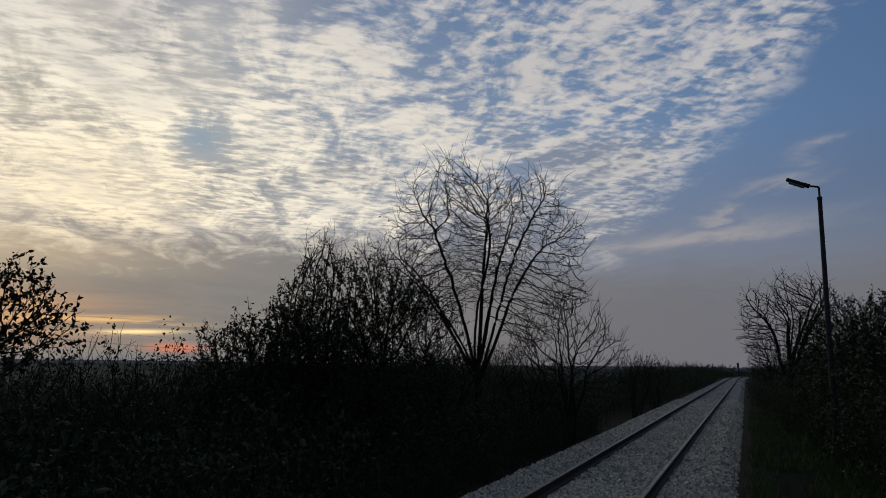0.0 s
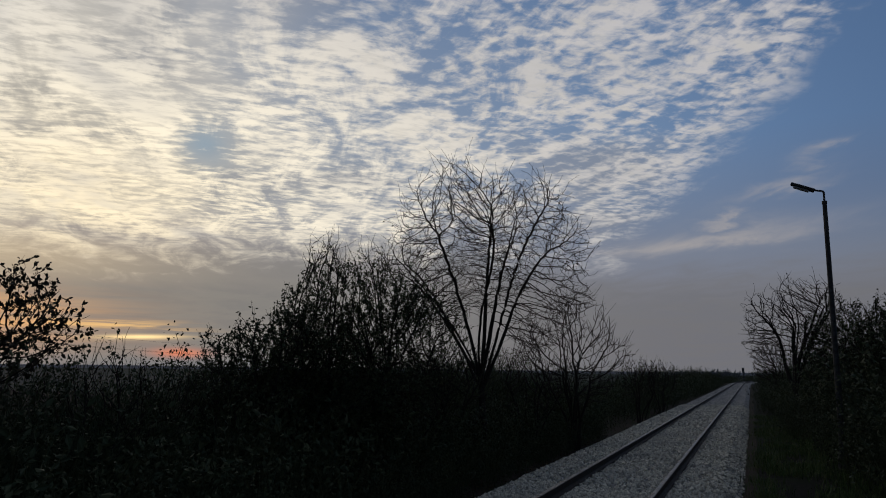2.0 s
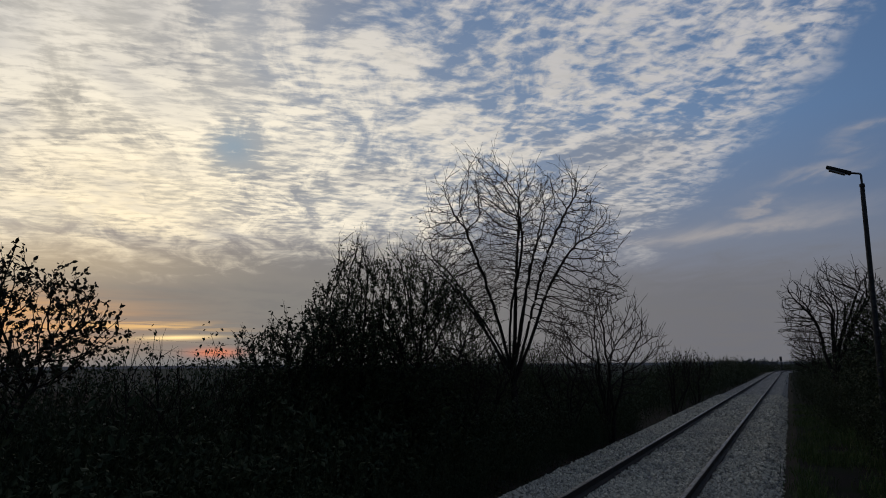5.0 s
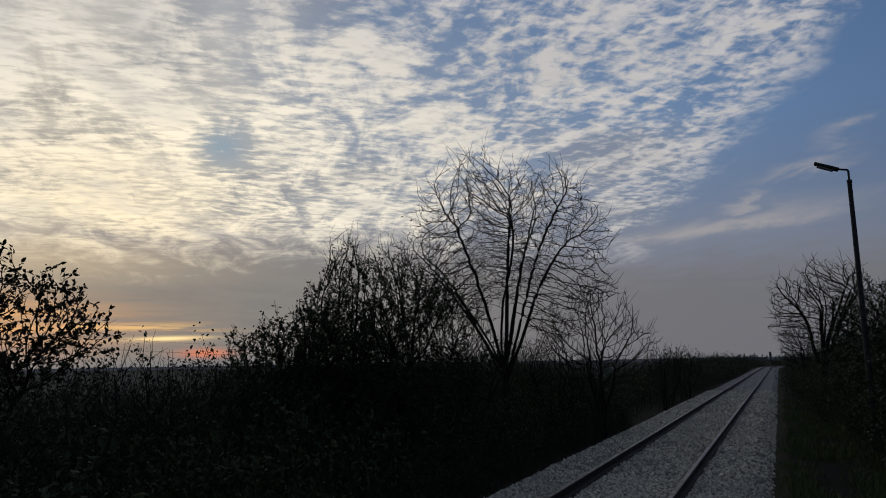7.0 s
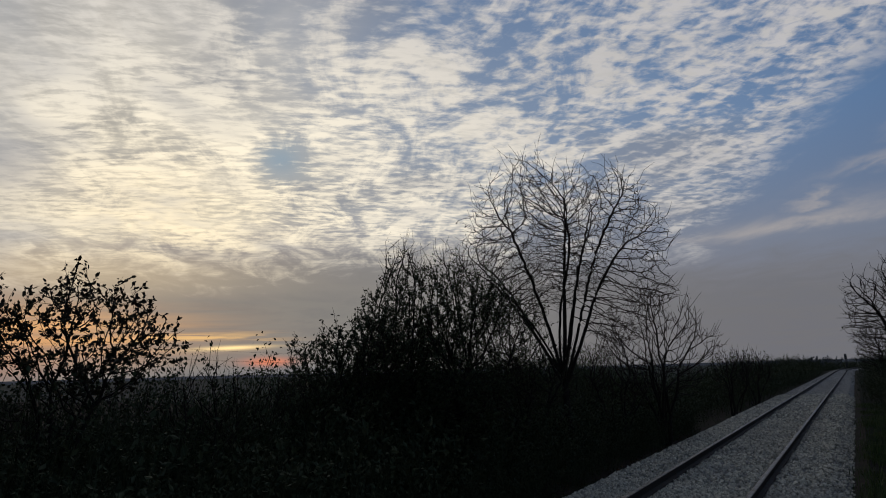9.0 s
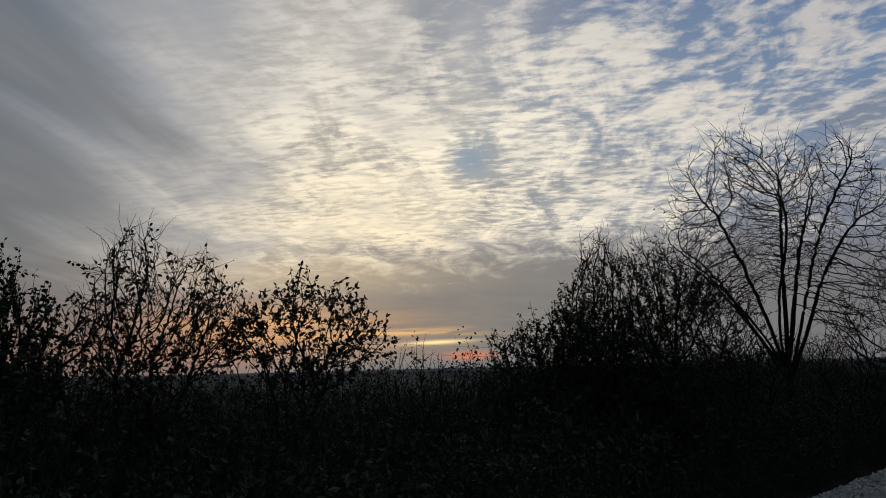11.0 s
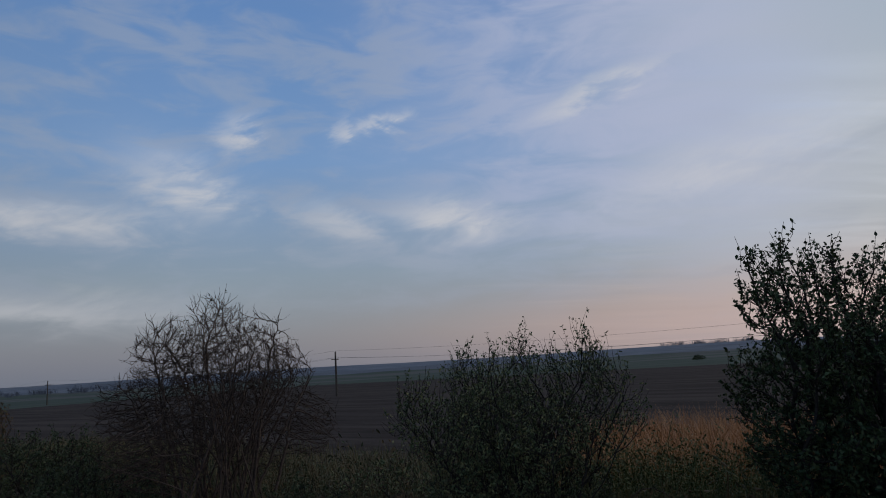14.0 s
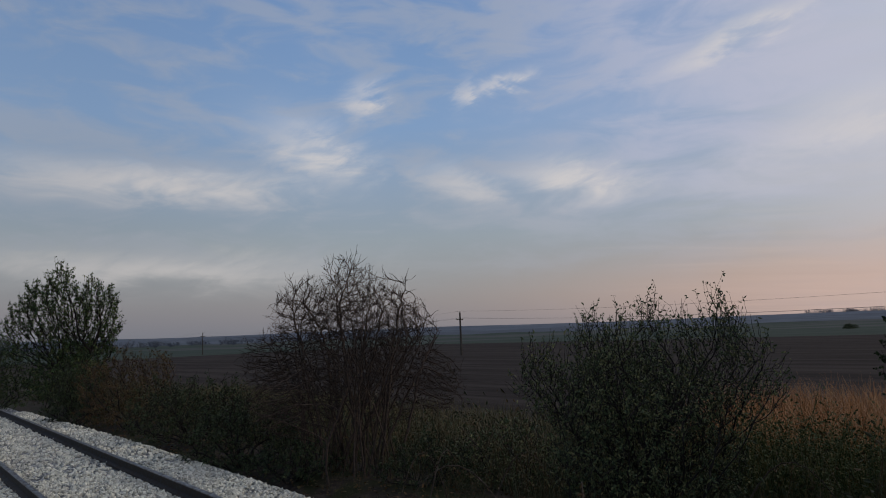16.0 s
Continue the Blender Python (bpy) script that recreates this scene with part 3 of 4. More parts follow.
def land(x, y):
    u = x - bend(y)
    if u > -4.6:
        z = -0.28 + 0.16 * smooth(-0.5, 0.1, u) - 0.25 * smooth(6, 30, u)
    else:
        z = -0.28 + 0.08 * smooth(-4.6, -5.2, u) - 1.3 * smooth(-5.6, -11.0, u)
    if abs(u) < 25:
        z += 0.05 * noise.noise(Vector((x * 0.9, y * 0.9, 0))) * (0 if -4.7 < u < 0.4 else 1)
    r = math.hypot(x, y)
    if r > 500:
        a = math.degrees(math.atan2(-x, y))
        k = smooth(80, 112, a) if a > 0 else smooth(-150, -175, a)
        hill = 5 + 26 * k + 6 * noise.noise(Vector((a * 0.06, 0.3, 2.0))) * k + 2.5 * noise.noise(Vector((x * 0.004, y * 0.004, 0)))
        z += hill * 0.8 * smooth(600, 2000, r)
    return z


def ground():
    def lines(lo, hi, fine, reach, ratio):
        a = list(np.arange(lo, hi + 1e-6, fine))
        for sgn, start in ((-1, lo), (1, hi)):
            stp, p = fine, start
            while abs(p) < reach:
                stp *= ratio
                p += sgn * stp
                a.append(p)
        return sorted(a)
    xs = lines(-12.0, 5.0, 0.4, 4600, 1.13)
    ys = lines(-30.0, 40.0, 1.0, 4600, 1.12)
    verts = [(x, y, land(x, y)) for y in ys for x in xs]
    nx = len(xs)
    faces, idx = [], []
    for j in range(len(ys) - 1):
        for i in range(nx - 1):
            a = j * nx + i
            faces.append([a, a + 1, a + nx + 1, a + nx])
            x, y = (xs[i] + xs[i + 1]) / 2, (ys[j] + ys[j + 1]) / 2
            r, u = math.hypot(x, y), x - bend(y)
            # far hills take the woodland colour with haze painted in
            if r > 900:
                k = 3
            elif -165 < x < -19 and y < 60 and y > -200:
                k = 2
            elif u < -25 or u > 25:
                k = 4
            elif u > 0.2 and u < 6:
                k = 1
            else:
                k = 0
            idx.append(k)
    me = mesh_of("ground", verts, faces, [SOIL, PATH, PLOUGH, HAZE_WOODS, HAZE_MEADOW], True, idx)
    tagged(new("ground", me), "dark soil verge, ploughed field and far low hills tinted for haze", "ground", kind="structure")


ground()


# ---- railway ----
MID, TOP = -2.2, 0.15
YS = [-600, -300, -150, -80, -40, -30, -26, -22, -18, -14, -10, 0, 20, 40, 80, 110, 140, 150, 160, 170, 180, 190, 200, 215, 230, 245, 260]


def narrow(y):
    """How much the outer shoulder draws in along the line behind."""
    return 0.42 * smooth(-13.0, -30.0, y)


def swept(name, profile, mat, x0, ys=YS, closed=True):
    """A profile of (across, height) swept along the line."""
    k = len(profile)
    verts = [(x0 + px + bend(y) + (narrow(y) if px < -1.7 else 0.0), y, pz) for y in ys for px, pz in profile]
    faces = []
    for j in range(len(ys) - 1):
        for i in range(k if closed else k - 1):
            a, b = j * k + i, j * k + (i + 1) % k
            faces.append([a, a + k, b + k, b])
    return mesh_of(name, verts, faces, mat)


def railway():
    bed = new("ballast_bed", swept("ballast_bed", [(-2.28, -0.34), (-1.80, -0.05), (-0.9, -0.03), (-0.6, -0.035), (0.6, -0.035), (0.9, -0.03), (1.62, -0.05), (2.0, -0.30)], BED, MID, closed=False))
    tagged(bed, "pale crushed-stone ballast bed under the track", "ballast", kind="structure")
    web = [(-0.07, -0.03), (0.07, -0.03), (0.07, 0.012), (0.012, 0.035), (0.010, 0.105), (0.034, 0.118), (0.036, 0.14), (-0.036, 0.14), (-0.034, 0.118), (-0.010, 0.105), (-0.012, 0.035), (-0.07, 0.012)]
    head = [(-0.034, 0.1405), (0.034, 0.1405), (0.030, 0.149), (0.018, 0.152), (-0.018, 0.152), (-0.030, 0.149)]
    for side in (-0.75, 0.75):
        rail = thing("rail", (0, 0, 0), "rusty steel rail with a worn bright running surface", "rail", "rails of the track")
        piece("web", swept("web", web, RUST, MID + side), rail)
        piece("running_surface", swept("running_surface", head, SHINE, MID + side), rail, "worn steel running surface")
    # loose stones on the bed
    rng = np.random.default_rng(5)
    corners = np.array([(1, 0.3, 0), (-1, -0.3, 0), (-0.3, 1, 0), (0.3, -1, 0), (0.2, 0.2, 0.9), (-0.2, -0.2, -0.9)], float) * 1.35
    sides = np.array([[0, 2, 4], [2, 1, 4], [1, 3, 4], [3, 0, 4], [2, 0, 5], [1, 2, 5], [3, 1, 5], [0, 3, 5]])
    V, F, n = [], [], 0
    for y0, y1, count, size in ((4.5, 12, 16000, 0.021), (12, 25, 10000, 0.028), (25, 45, 5000, 0.042), (-3.4, 4.5, 7000, 0.026), (-12, -3.4, 17000, 0.021), (-26, -12, 9000, 0.027)):
        xs = np.clip(rng.uniform(-2.2, 1.95, count) + rng.normal(size=count) * 0.05, -2.36, 2.15)
        ys = rng.uniform(y0, y1, count)
        pull = np.array([narrow(y) for y in ys])
        xs = np.where(xs < -1.2, -1.2 + (xs + 1.2) * (1 - pull / 1.1), xs)
        out = np.where(xs < 0, -xs - 0.23 + pull * 0.9, xs)
        on = np.where(out < 1.6, -0.035, np.maximum(-0.3, -0.05 - (out - 1.6) * 0.6))
        keep = np.abs(np.abs(xs) - 0.75) > 0.055
        for x, y, z in zip(xs[keep], ys[keep], on[keep]):
            q = corners * (0.75 + 0.5 * rng.random((6, 3))) * size * rng.uniform(0.6, 1.35) * rng.uniform(0.7, 1.2, 3)
            a, b = rng.uniform(0, 6.28, 2)
            ca, sa, cb, sb = math.cos(a), math.sin(a), math.cos(b), math.sin(b)
            R = np.array([[ca, -sa, 0], [sa, ca, 0], [0, 0, 1]]) @ np.array([[1, 0, 0], [0, cb, -sb], [0, sb, cb]])
            V.append(q @ R.T + (MID + x, y, z + 0.012))
            F.append(sides + n)
            n += 6
    me = bpy.data.meshes.new("ballast_stones")
    me.from_pydata(np.concatenate(V).tolist(), [], np.concatenate(F).tolist())
    me.materials.append(BALLAST)
    me.update()
    tagged(new("ballast_stones", me), "loose pale grey crushed ballast stones between the rails", "stones", kind="stuff")


railway()


# ---- shrubs and trees beyond the track ----
def spot(az, r):
    o = sway(az)
    x, y = o.x - r * math.sin(radians(az)), o.y + r * math.cos(radians(az))
    return x, y, land(x, y)


def trees_beyond():
    plant("bare_tree", 21.3, 15.5, "tall bare tree with many fanned-out branches and twigs", "tree",
          [(-0.6, 5.55, 0.75, 1.1), (0.3, 5.5, 0.8, 1.05), (1.2, 5.3, 0.8, 0.9), (2.0, 4.95, 0.6, 0.75), (-1.4, 5.15, 0.55, 0.9), (-1.9, 4.6, 0.65, 0.7), (2.15, 4.45, 0.6, 0.45),
           (0.0, 4.2, 1.6, 1.0), (2.0, 3.6, 0.75, 0.45), (1.2, 2.9, 0.8, 0.6), (-1.2, 3.4, 1.0, 0.7)],
          12, 29, marks=8000, step=0.110, reach=0.9, kill=0.145, up=0.0, stay=0.45, stray=0.13, thin=0.0062, thick=0.075, power=2.95, bole=1.9, waist=0.9, deep=0.95,
          leaf=LEAF_DRY, frac=0.03, per=3, leaf_size=0.062, shoots=1.0, shoot=(0.16, 0.45), rise=0.3, spread=0.5, limbs=70)
    # dense shrubs below and beside it
    plant("leafy_shrub", 32.9, 11.8, "tall dark shrub with thinning leaves and bare top twigs", "shrub",
          [(-0.4, 3.4, 0.45, 0.85), (0.4, 3.3, 0.5, 0.75), (1.0, 3.0, 0.5, 0.6), (-0.9, 2.8, 0.4, 0.45), (0.0, 2.4, 1.1, 0.7), (0.2, 1.4, 1.3, 0.8)],
          12, 12, marks=5500, step=0.090, kill=0.11, thick=0.05, leaf=LEAF, frac=0.95, per=10, leaf_size=0.05, leaf_top=3.65, shoots=2.4, shoot=(0.10, 0.32), slim=0.5)
    plant("leafy_shrub", 39.6, 11.0, "rounded dark green shrub with small leaves", "shrub",
          [(-0.75, 2.15, 0.32, 0.4), (-0.25, 2.3, 0.32, 0.45), (0.15, 2.25, 0.35, 0.45), (0.55, 2.2, 0.4, 0.5), (-0.2, 1.5, 0.95, 0.6), (0.1, 0.7, 1.0, 0.7)],
          12, 13, marks=3300, step=0.081, kill=0.1, thick=0.04, leaf=LEAF, frac=0.9, per=8, leaf_size=0.05, shoots=2.4, shoot=(0.08, 0.26), slim=0.5)
    rng = np.random.default_rng(14)
    plant("leafy_shrub", 27.6, 13.0, "dark shrub with sparse leaves under the bare tree", "shrub", lobes_of(rng, 1.25, 0.2, 3.9), 9, 14,
          marks=2400, step=0.099, kill=0.139, thick=0.04, leaf=LEAF, frac=0.75, per=8, leaf_size=0.05, leaf_top=3.4, shoots=2.2)
    plant("leafy_shrub", 36.6, 11.4, "dark leafy shrub grown into its neighbours", "shrub", lobes_of(rng, 0.95, 0.2, 3.0), 10, 15,
          marks=2700, step=0.090, kill=0.119, thick=0.04, leaf=LEAF, frac=0.95, per=9, leaf_size=0.05, shoots=2.4, slim=0.5)
    plant("bare_shrub", 13.6, 20.0, "spreading shrub of bare dark twigs beside the tree", "shrub",
          [(-1.3, 2.8, 0.5, 0.8), (-0.2, 3.1, 0.6, 1.0), (0.8, 2.9, 0.5, 0.9), (1.25, 2.3, 0.4, 0.6), (0.0, 1.6, 1.2, 0.8)],
          11, 21, marks=1950, step=0.117, reach=0.9, kill=0.172, up=0.1, thick=0.04, thin=0.008, power=2.6, leaf=LEAF_DRY, frac=0.08, per=3, shoots=1.0, shoot=(0.2, 0.5), rise=0.8)
    for az, d, rad, high, sd in ((17.3, 18.0, 1.0, 3.0, 22), (8.4, 30, 1.0, 2.75, 23), (6.9, 38, 1.2, 2.7, 20), (50.6, 9.2, 0.62, 2.45, 24), (46.3, 10.5, 0.6, 2.1, 25), (53.5, 9.6, 0.55, 2.05, 30), (24.5, 14.6, 1.2, 2.9, 27), (43.8, 10.4, 0.5, 2.2, 19)):
        rng = np.random.default_rng(sd)
        plant("bare_shrub", az, d, "thin upright shrub of bare dark twigs", "shrub", lobes_of(rng, rad, 0.3, high), 8, sd,
              marks=990, step=0.090, kill=0.132, up=0.12, thick=0.025, thin=0.0048 if d < 12 else 0.007, power=2.6, leaf=LEAF_DRY, frac=0.16, per=3, leaf_size=0.048, shoot=(0.12, 0.36), rise=0.8)
    plant("leafy_shrub", 61.0, 8.7, "arching shrub with leaf clusters on its twig ends", "shrub",
          [(0.0, 2.75, 0.40, 0.48), (0.6, 2.6, 0.42, 0.45), (-0.55, 2.4, 0.38, 0.45), (0.85, 2.3, 0.35, 0.35), (0.2, 2.0, 0.65, 0.4), (-0.2, 1.4, 0.6, 0.5)],
          9, 31, shoots=1.3, thin=0.004, marks=1680, step=0.077, reach=0.6, kill=0.1, up=0.02, stay=0.6, stray=0.08, thick=0.024, power=2.5, root=0.2, waist=0.35,
          leaf=LEAF_DRY, frac=0.8, per=8, leaf_size=0.06, slim=0.5, low=1.75, shoot=(0.04, 0.14), rise=0.3, droop=0.1)
    plant("leafy_shrub", 73.0, 8.1, "open shrub with sparse withered leaves and bare spikes", "shrub",
          [(-0.1, 2.9, 0.42, 0.66), (0.5, 2.75, 0.48, 0.55), (0.85, 2.5, 0.4, 0.45), (-0.5, 2.5, 0.4, 0.5), (-0.75, 2.2, 0.35, 0.35), (0.0, 2.1, 0.85, 0.45), (0.0, 1.4, 0.9, 0.5)],
          9, 32, thin=0.004, marks=3400, step=0.077, reach=0.6, kill=0.095, up=0.04, stay=0.45, stray=0.14, thick=0.026, power=2.5, root=0.2, waist=0.4,
          leaf=LEAF_DRY, frac=0.62, per=5, leaf_size=0.055, slim=0.5, low=1.2, leaf_top=3.25, shoots=1.5, shoot=(0.08, 0.30), rise=0.45, droop=0.9)
    plant("leafy_shrub", 83.6, 8.0, "upright dark green leafy shrub with pointed shoots", "shrub",
          [(0.2, 2.5, 0.24, 0.6), (-0.35, 2.5, 0.26, 0.6), (0.5, 2.3, 0.22, 0.5), (-0.68, 2.15, 0.25, 0.6), (0.05, 1.8, 0.8, 0.6), (0.0, 0.9, 0.95, 0.7)],
          16, 33, marks=5000, step=0.077, kill=0.088, up=0.22, thick=0.03, root=0.3, leaf=LEAF_DEEP, frac=0.95, per=10, leaf_size=0.052, slim=0.55, shoots=2.4, shoot=(0.10, 0.30), rise=1.3, droop=0.5)
    plant("leafy_shrub", 97.6, 8.0, "upright dense green shrub with small leaves", "shrub",
          [(-0.82, 2.4, 0.22, 0.5), (-0.55, 2.5, 0.22, 0.52), (-0.2, 2.45, 0.25, 0.55), (0.25, 2.4, 0.27, 0.52), (0.7, 2.2, 0.25, 0.45), (0.95, 2.0, 0.25, 0.45), (0.0, 1.7, 1.0, 0.6), (-1.15, 1.4, 0.3, 0.45), (0.0, 0.8, 1.2, 0.7)],
          20, 34, marks=6500, step=0.077, kill=0.085, up=0.22, thick=0.03, root=0.4, leaf=LEAF_DEEP, frac=0.95, per=10, leaf_size=0.046, slim=0.55, shoots=2.2, shoot=(0.08, 0.26), rise=1.3, droop=0.3)
    plant("willow_shrub", 123.3, 8.0, "sparse willow shrub with upright shoots and narrow leaves", "shrub",
          [(-0.5, 1.65, 0.3, 0.42), (-0.2, 1.6, 0.22, 0.42), (0.17, 1.75, 0.2, 0.5), (0.6, 1.65, 0.22, 0.45), (0.88, 1.75, 0.2, 0.45), (1.1, 1.6, 0.18, 0.45), (-1.1, 1.35, 0.32, 0.42), (0.0, 1.05, 1.2, 0.55), (1.25, 1.3, 0.18, 0.4), (0.0, 0.35, 1.1, 0.6)],
          44, 41, waist=0.93, marks=6000, step=0.077, kill=0.078, up=0.35, stay=0.6, stray=0.08, thin=0.0034, thick=0.012, power=3.0, root=0.7, leaf=LEAF_WILLOW, frac=0.85, per=7, leaf_size=0.042, slim=0.4, shoots=2.4, shoot=(0.10, 0.28), rise=1.6, droop=0.1)
    plant("bare_bush", 147.2, 11.5, "large round leafless bush of brown twigs", "bush",
          [(0.0, 2.55, 0.5, 0.72), (-0.75, 2.35, 0.5, 0.68), (0.6, 2.25, 0.55, 0.7), (1.1, 1.85, 0.5, 0.7), (-1.25, 1.6, 0.6, 0.55), (1.5, 1.1, 0.5, 0.6), (-0.9, 1.0, 0.8, 0.6), (0.5, 1.1, 0.9, 0.8), (0.0, 1.7, 0.95, 0.8)],
          46, 46, spread=0.5, marks=14000, step=0.08, reach=0.5, kill=0.09, up=0.0, stay=0.5, stray=0.12, thin=0.0046, thick=0.024, power=3.0, root=0.75, waist=0.97, deep=0.95,
          leaf=LEAF_DRY, frac=0.05, per=3, leaf_size=0.044, bark=TWIG_RED, twig=TWIG_BROWN, shoots=1.9, shoot=(0.07, 0.22), rise=0.45)
    plant("leafy_shrub", 168.6, 26.0, "dense rounded green shrub beside the ballast", "shrub",
          [(-0.3, 3.6, 0.5, 1.1), (0.6, 3.3, 0.5, 1.0), (1.15, 2.9, 0.45, 1.1), (-1.0, 3.1, 0.55, 1.1), (-1.5, 2.5, 0.5, 1.1), (0.1, 2.0, 1.4, 1.2), (0.0, 0.8, 1.3, 0.8)],
          14, 43, marks=4500, step=0.117, reach=0.9, kill=0.152, up=0.3, thin=0.007, thick=0.06, leaf=LEAF_GREEN, frac=0.95, per=8, leaf_size=0.085, slim=0.45, shoots=2.2, shoot=(0.15, 0.42), rise=1.6)
    for az, d, rad, high, sd, lf, tw, per in ((164.6, 20, 1.5, 2.1, 51, RUST_LEAF, TWIG_RED, 4), (160.0, 16, 1.6, 1.5, 52, LEAF, TWIG, 5), (173.5, 29, 1.6, 2.6, 53, LEAF_GREEN, TWIG, 6), (134.0, 10.5, 0.9, 0.7, 54, LEAF_WILLOW, TWIG_RED, 4),
                                              (156, 12.5, 1.2, 1.0, 55, LEAF, TWIG, 6), (152, 11.0, 0.9, 0.5, 56, LEAF, TWIG, 6), (168, 21.5, 1.0, 1.7, 57, LEAF, TWIG, 6), (141, 10.0, 0.9, 0.5, 58, LEAF, TWIG, 4)):
        rng = np.random.default_rng(sd)
        plant("low_shrub", az, d, "low tangled brown shrub on the verge" if tw is TWIG_RED else "low dark leafy shrub on the verge", "shrub", lobes_of(rng, rad, -0.8, high), 12, sd,
              marks=1950, step=0.090, kill=0.125, stray=0.2, thick=0.02, power=2.7, leaf=lf, frac=0.9, per=per + 3, leaf_size=0.055, twig=tw, shoots=2.2, limbs=20)
    x, y, z = spot(107.8, 290.0)
    z -= 0.5
    bush = thing("field_tree", (x, y, z), "lone dark bush far out in the field", "tree")
    rng = np.random.default_rng(61)
    soup = Soup()
    soup.tube([(0, 0, -0.2), (0.1, 0, 0.6), (0.05, 0.1, 1.6)], [0.2, 0.16, 0.08], 7)
    piece("trunk", soup.mesh("trunk", BARK, True), bush)
    q = rng.normal(size=(1500, 3))
    q /= np.linalg.norm(q, axis=1)[:, None]
    q *= (rng.random(1500) ** 0.4 * (1 + 0.25 * np.sin(q[:, 0] * 5) * np.cos(q[:, 1] * 4)))[:, None]
    soup = Soup()
    soup.leaves(q * (2.5, 2.5, 1.9) + (0, 0, 0.35), 0.42, rng, 0.2, 0.7)
    tagged(piece("crown", soup.mesh("crown", LEAF), bush), kind="stuff")


trees_beyond()


def undergrowth():
    rng = np.random.default_rng(71)
    low = [brush_template(rng, 0.9, 0.5, 6, 110, 0.052, 0.5) for _ in range(7)]
    tall = [brush_template(rng, 2.3, 0.75, 9, 280, 0.050, 0.55, 0.010) for _ in range(7)]
    brown = [brush_template(rng, 0.9, 0.4, 6, 46, 0.06) for _ in range(6)]
    near, back = [], []
    for _ in range(4600):
        y = rng.uniform(-1.1, 24) if rng.random() < 0.74 else rng.uniform(22, 120)
        u = rng.uniform(-10.5, -4.75)
        x = u + bend(y)
        if (y < 0.6 and u > -6.8) or math.degrees(math.atan2(-x, y)) > 86:
            continue
        at = (x, y, land(x, y) - 0.05, rng.uniform(0, 6.28))
        dip = 0.92 if 42 < math.degrees(math.atan2(-x, y)) < 54 else 1.0
        if u > -6.4:
            near.append((*at, rng.uniform(0.8, 1.2) * (0.75 + 0.9 * smooth(-4.6, -6.2, u)) * (1.0 + 0.6 * smooth(20, 45, y))))
        elif rng.random() < (0.75 if y < 5 else 0.62):
            back.append((*at, dip * rng.uniform(0.86, 1.12) * (0.78 + (0.55 if y < 9 else 0.62) * smooth(-6.2, -8.4, u))))
    for _ in range(620):
        y = rng.uniform(3, 44)
        u = rng.uniform(-22, -10.5)
        back.append((u, y, land(u, y) - 0.05, rng.uniform(0, 6.28), rng.uniform(1.15, 1.5)))
    scatter("brambles", low, near, LEAF, "low dark brambles along the ballast's edge", "brambles")
    scatter("undergrowth", tall, back, LEAF, "dense dark scrub beside the track", "scrub")
    places = []
    for _ in range(1700):
        y = rng.uniform(-36, -2.0)
        x = -4.85 - 7.0 * rng.random() ** 1.25
        places.append((x, y, land(x, y) - 0.05, rng.uniform(0, 6.28), rng.uniform(0.6, 1.15) * (0.3 + 1.25 * smooth(-4.8, -8.0, x))))
    scatter("verge_weeds", brown, places, WEED, "tangled brown and green weeds on the verge", "weeds")
    far = [brush_template(rng, 2.2, 1.3, 8, 80, 0.22, stem_r=0.015) for _ in range(5)]
    places = []
    for _ in range(520):
        y = rng.uniform(34, 330)
        u = rng.uniform(-10.5, -4.8)
        x = u + bend(y)
        places.append((x, y, land(x, y) - 0.1, rng.uniform(0, 6.28), rng.uniform(0.6, 1.0) * (1.0 if y < 150 else 1.3)))
    scatter("lineside_hedge", far, places, LEAF, "long dark hedgerow running beside the line", "hedge")
    green = [brush_template(rng, 1.5, 0.55, 8, 210, 0.042, 0.45) for _ in range(5)]
    places = []
    for _ in range(460):
        az, d = rng.uniform(101, 119), rng.uniform(8.5, 13.5)
        x, y, z = spot(az, d)
        places.append((x, y, z - 0.05, rng.uniform(0, 6.28), rng.uniform(0.75, 1.25)))
    scatter("green_weeds", green, places, WEED_GREEN, "yellow-green tall weeds in front of the reeds", "weeds")
    reeds = [blade_template(rng, 1.7, 0.4, 44, 0.018, 0.65) for _ in range(5)]
    places = []
    for _ in range(800):
        az, d = rng.uniform(99, 117), rng.uniform(12.5, 20.0)
        x, y, z = spot(az, d)
        places.append((x, y, z - 0.05, rng.uniform(0, 6.28), rng.uniform(0.8, 1.2)))
    scatter("reeds", reeds, places, REED, "orange-brown dry reeds at the field's edge", "reeds")
    tall = [blade_template(rng, 0.9, 0.3, 30, 0.02, 0.5) for _ in range(5)]
    places = []
    for _ in range(1500):
        x, y = rng.uniform(-19, -8), rng.uniform(-45, 12)
        places.append((x, y, land(x, y) - 0.05, rng.uniform(0, 6.28), rng.uniform(0.6, 1.2)))
    scatter("rough_grass", tall, places, DRY_GRASS, "rough yellowing grass between verge and field", "grass")


undergrowth()


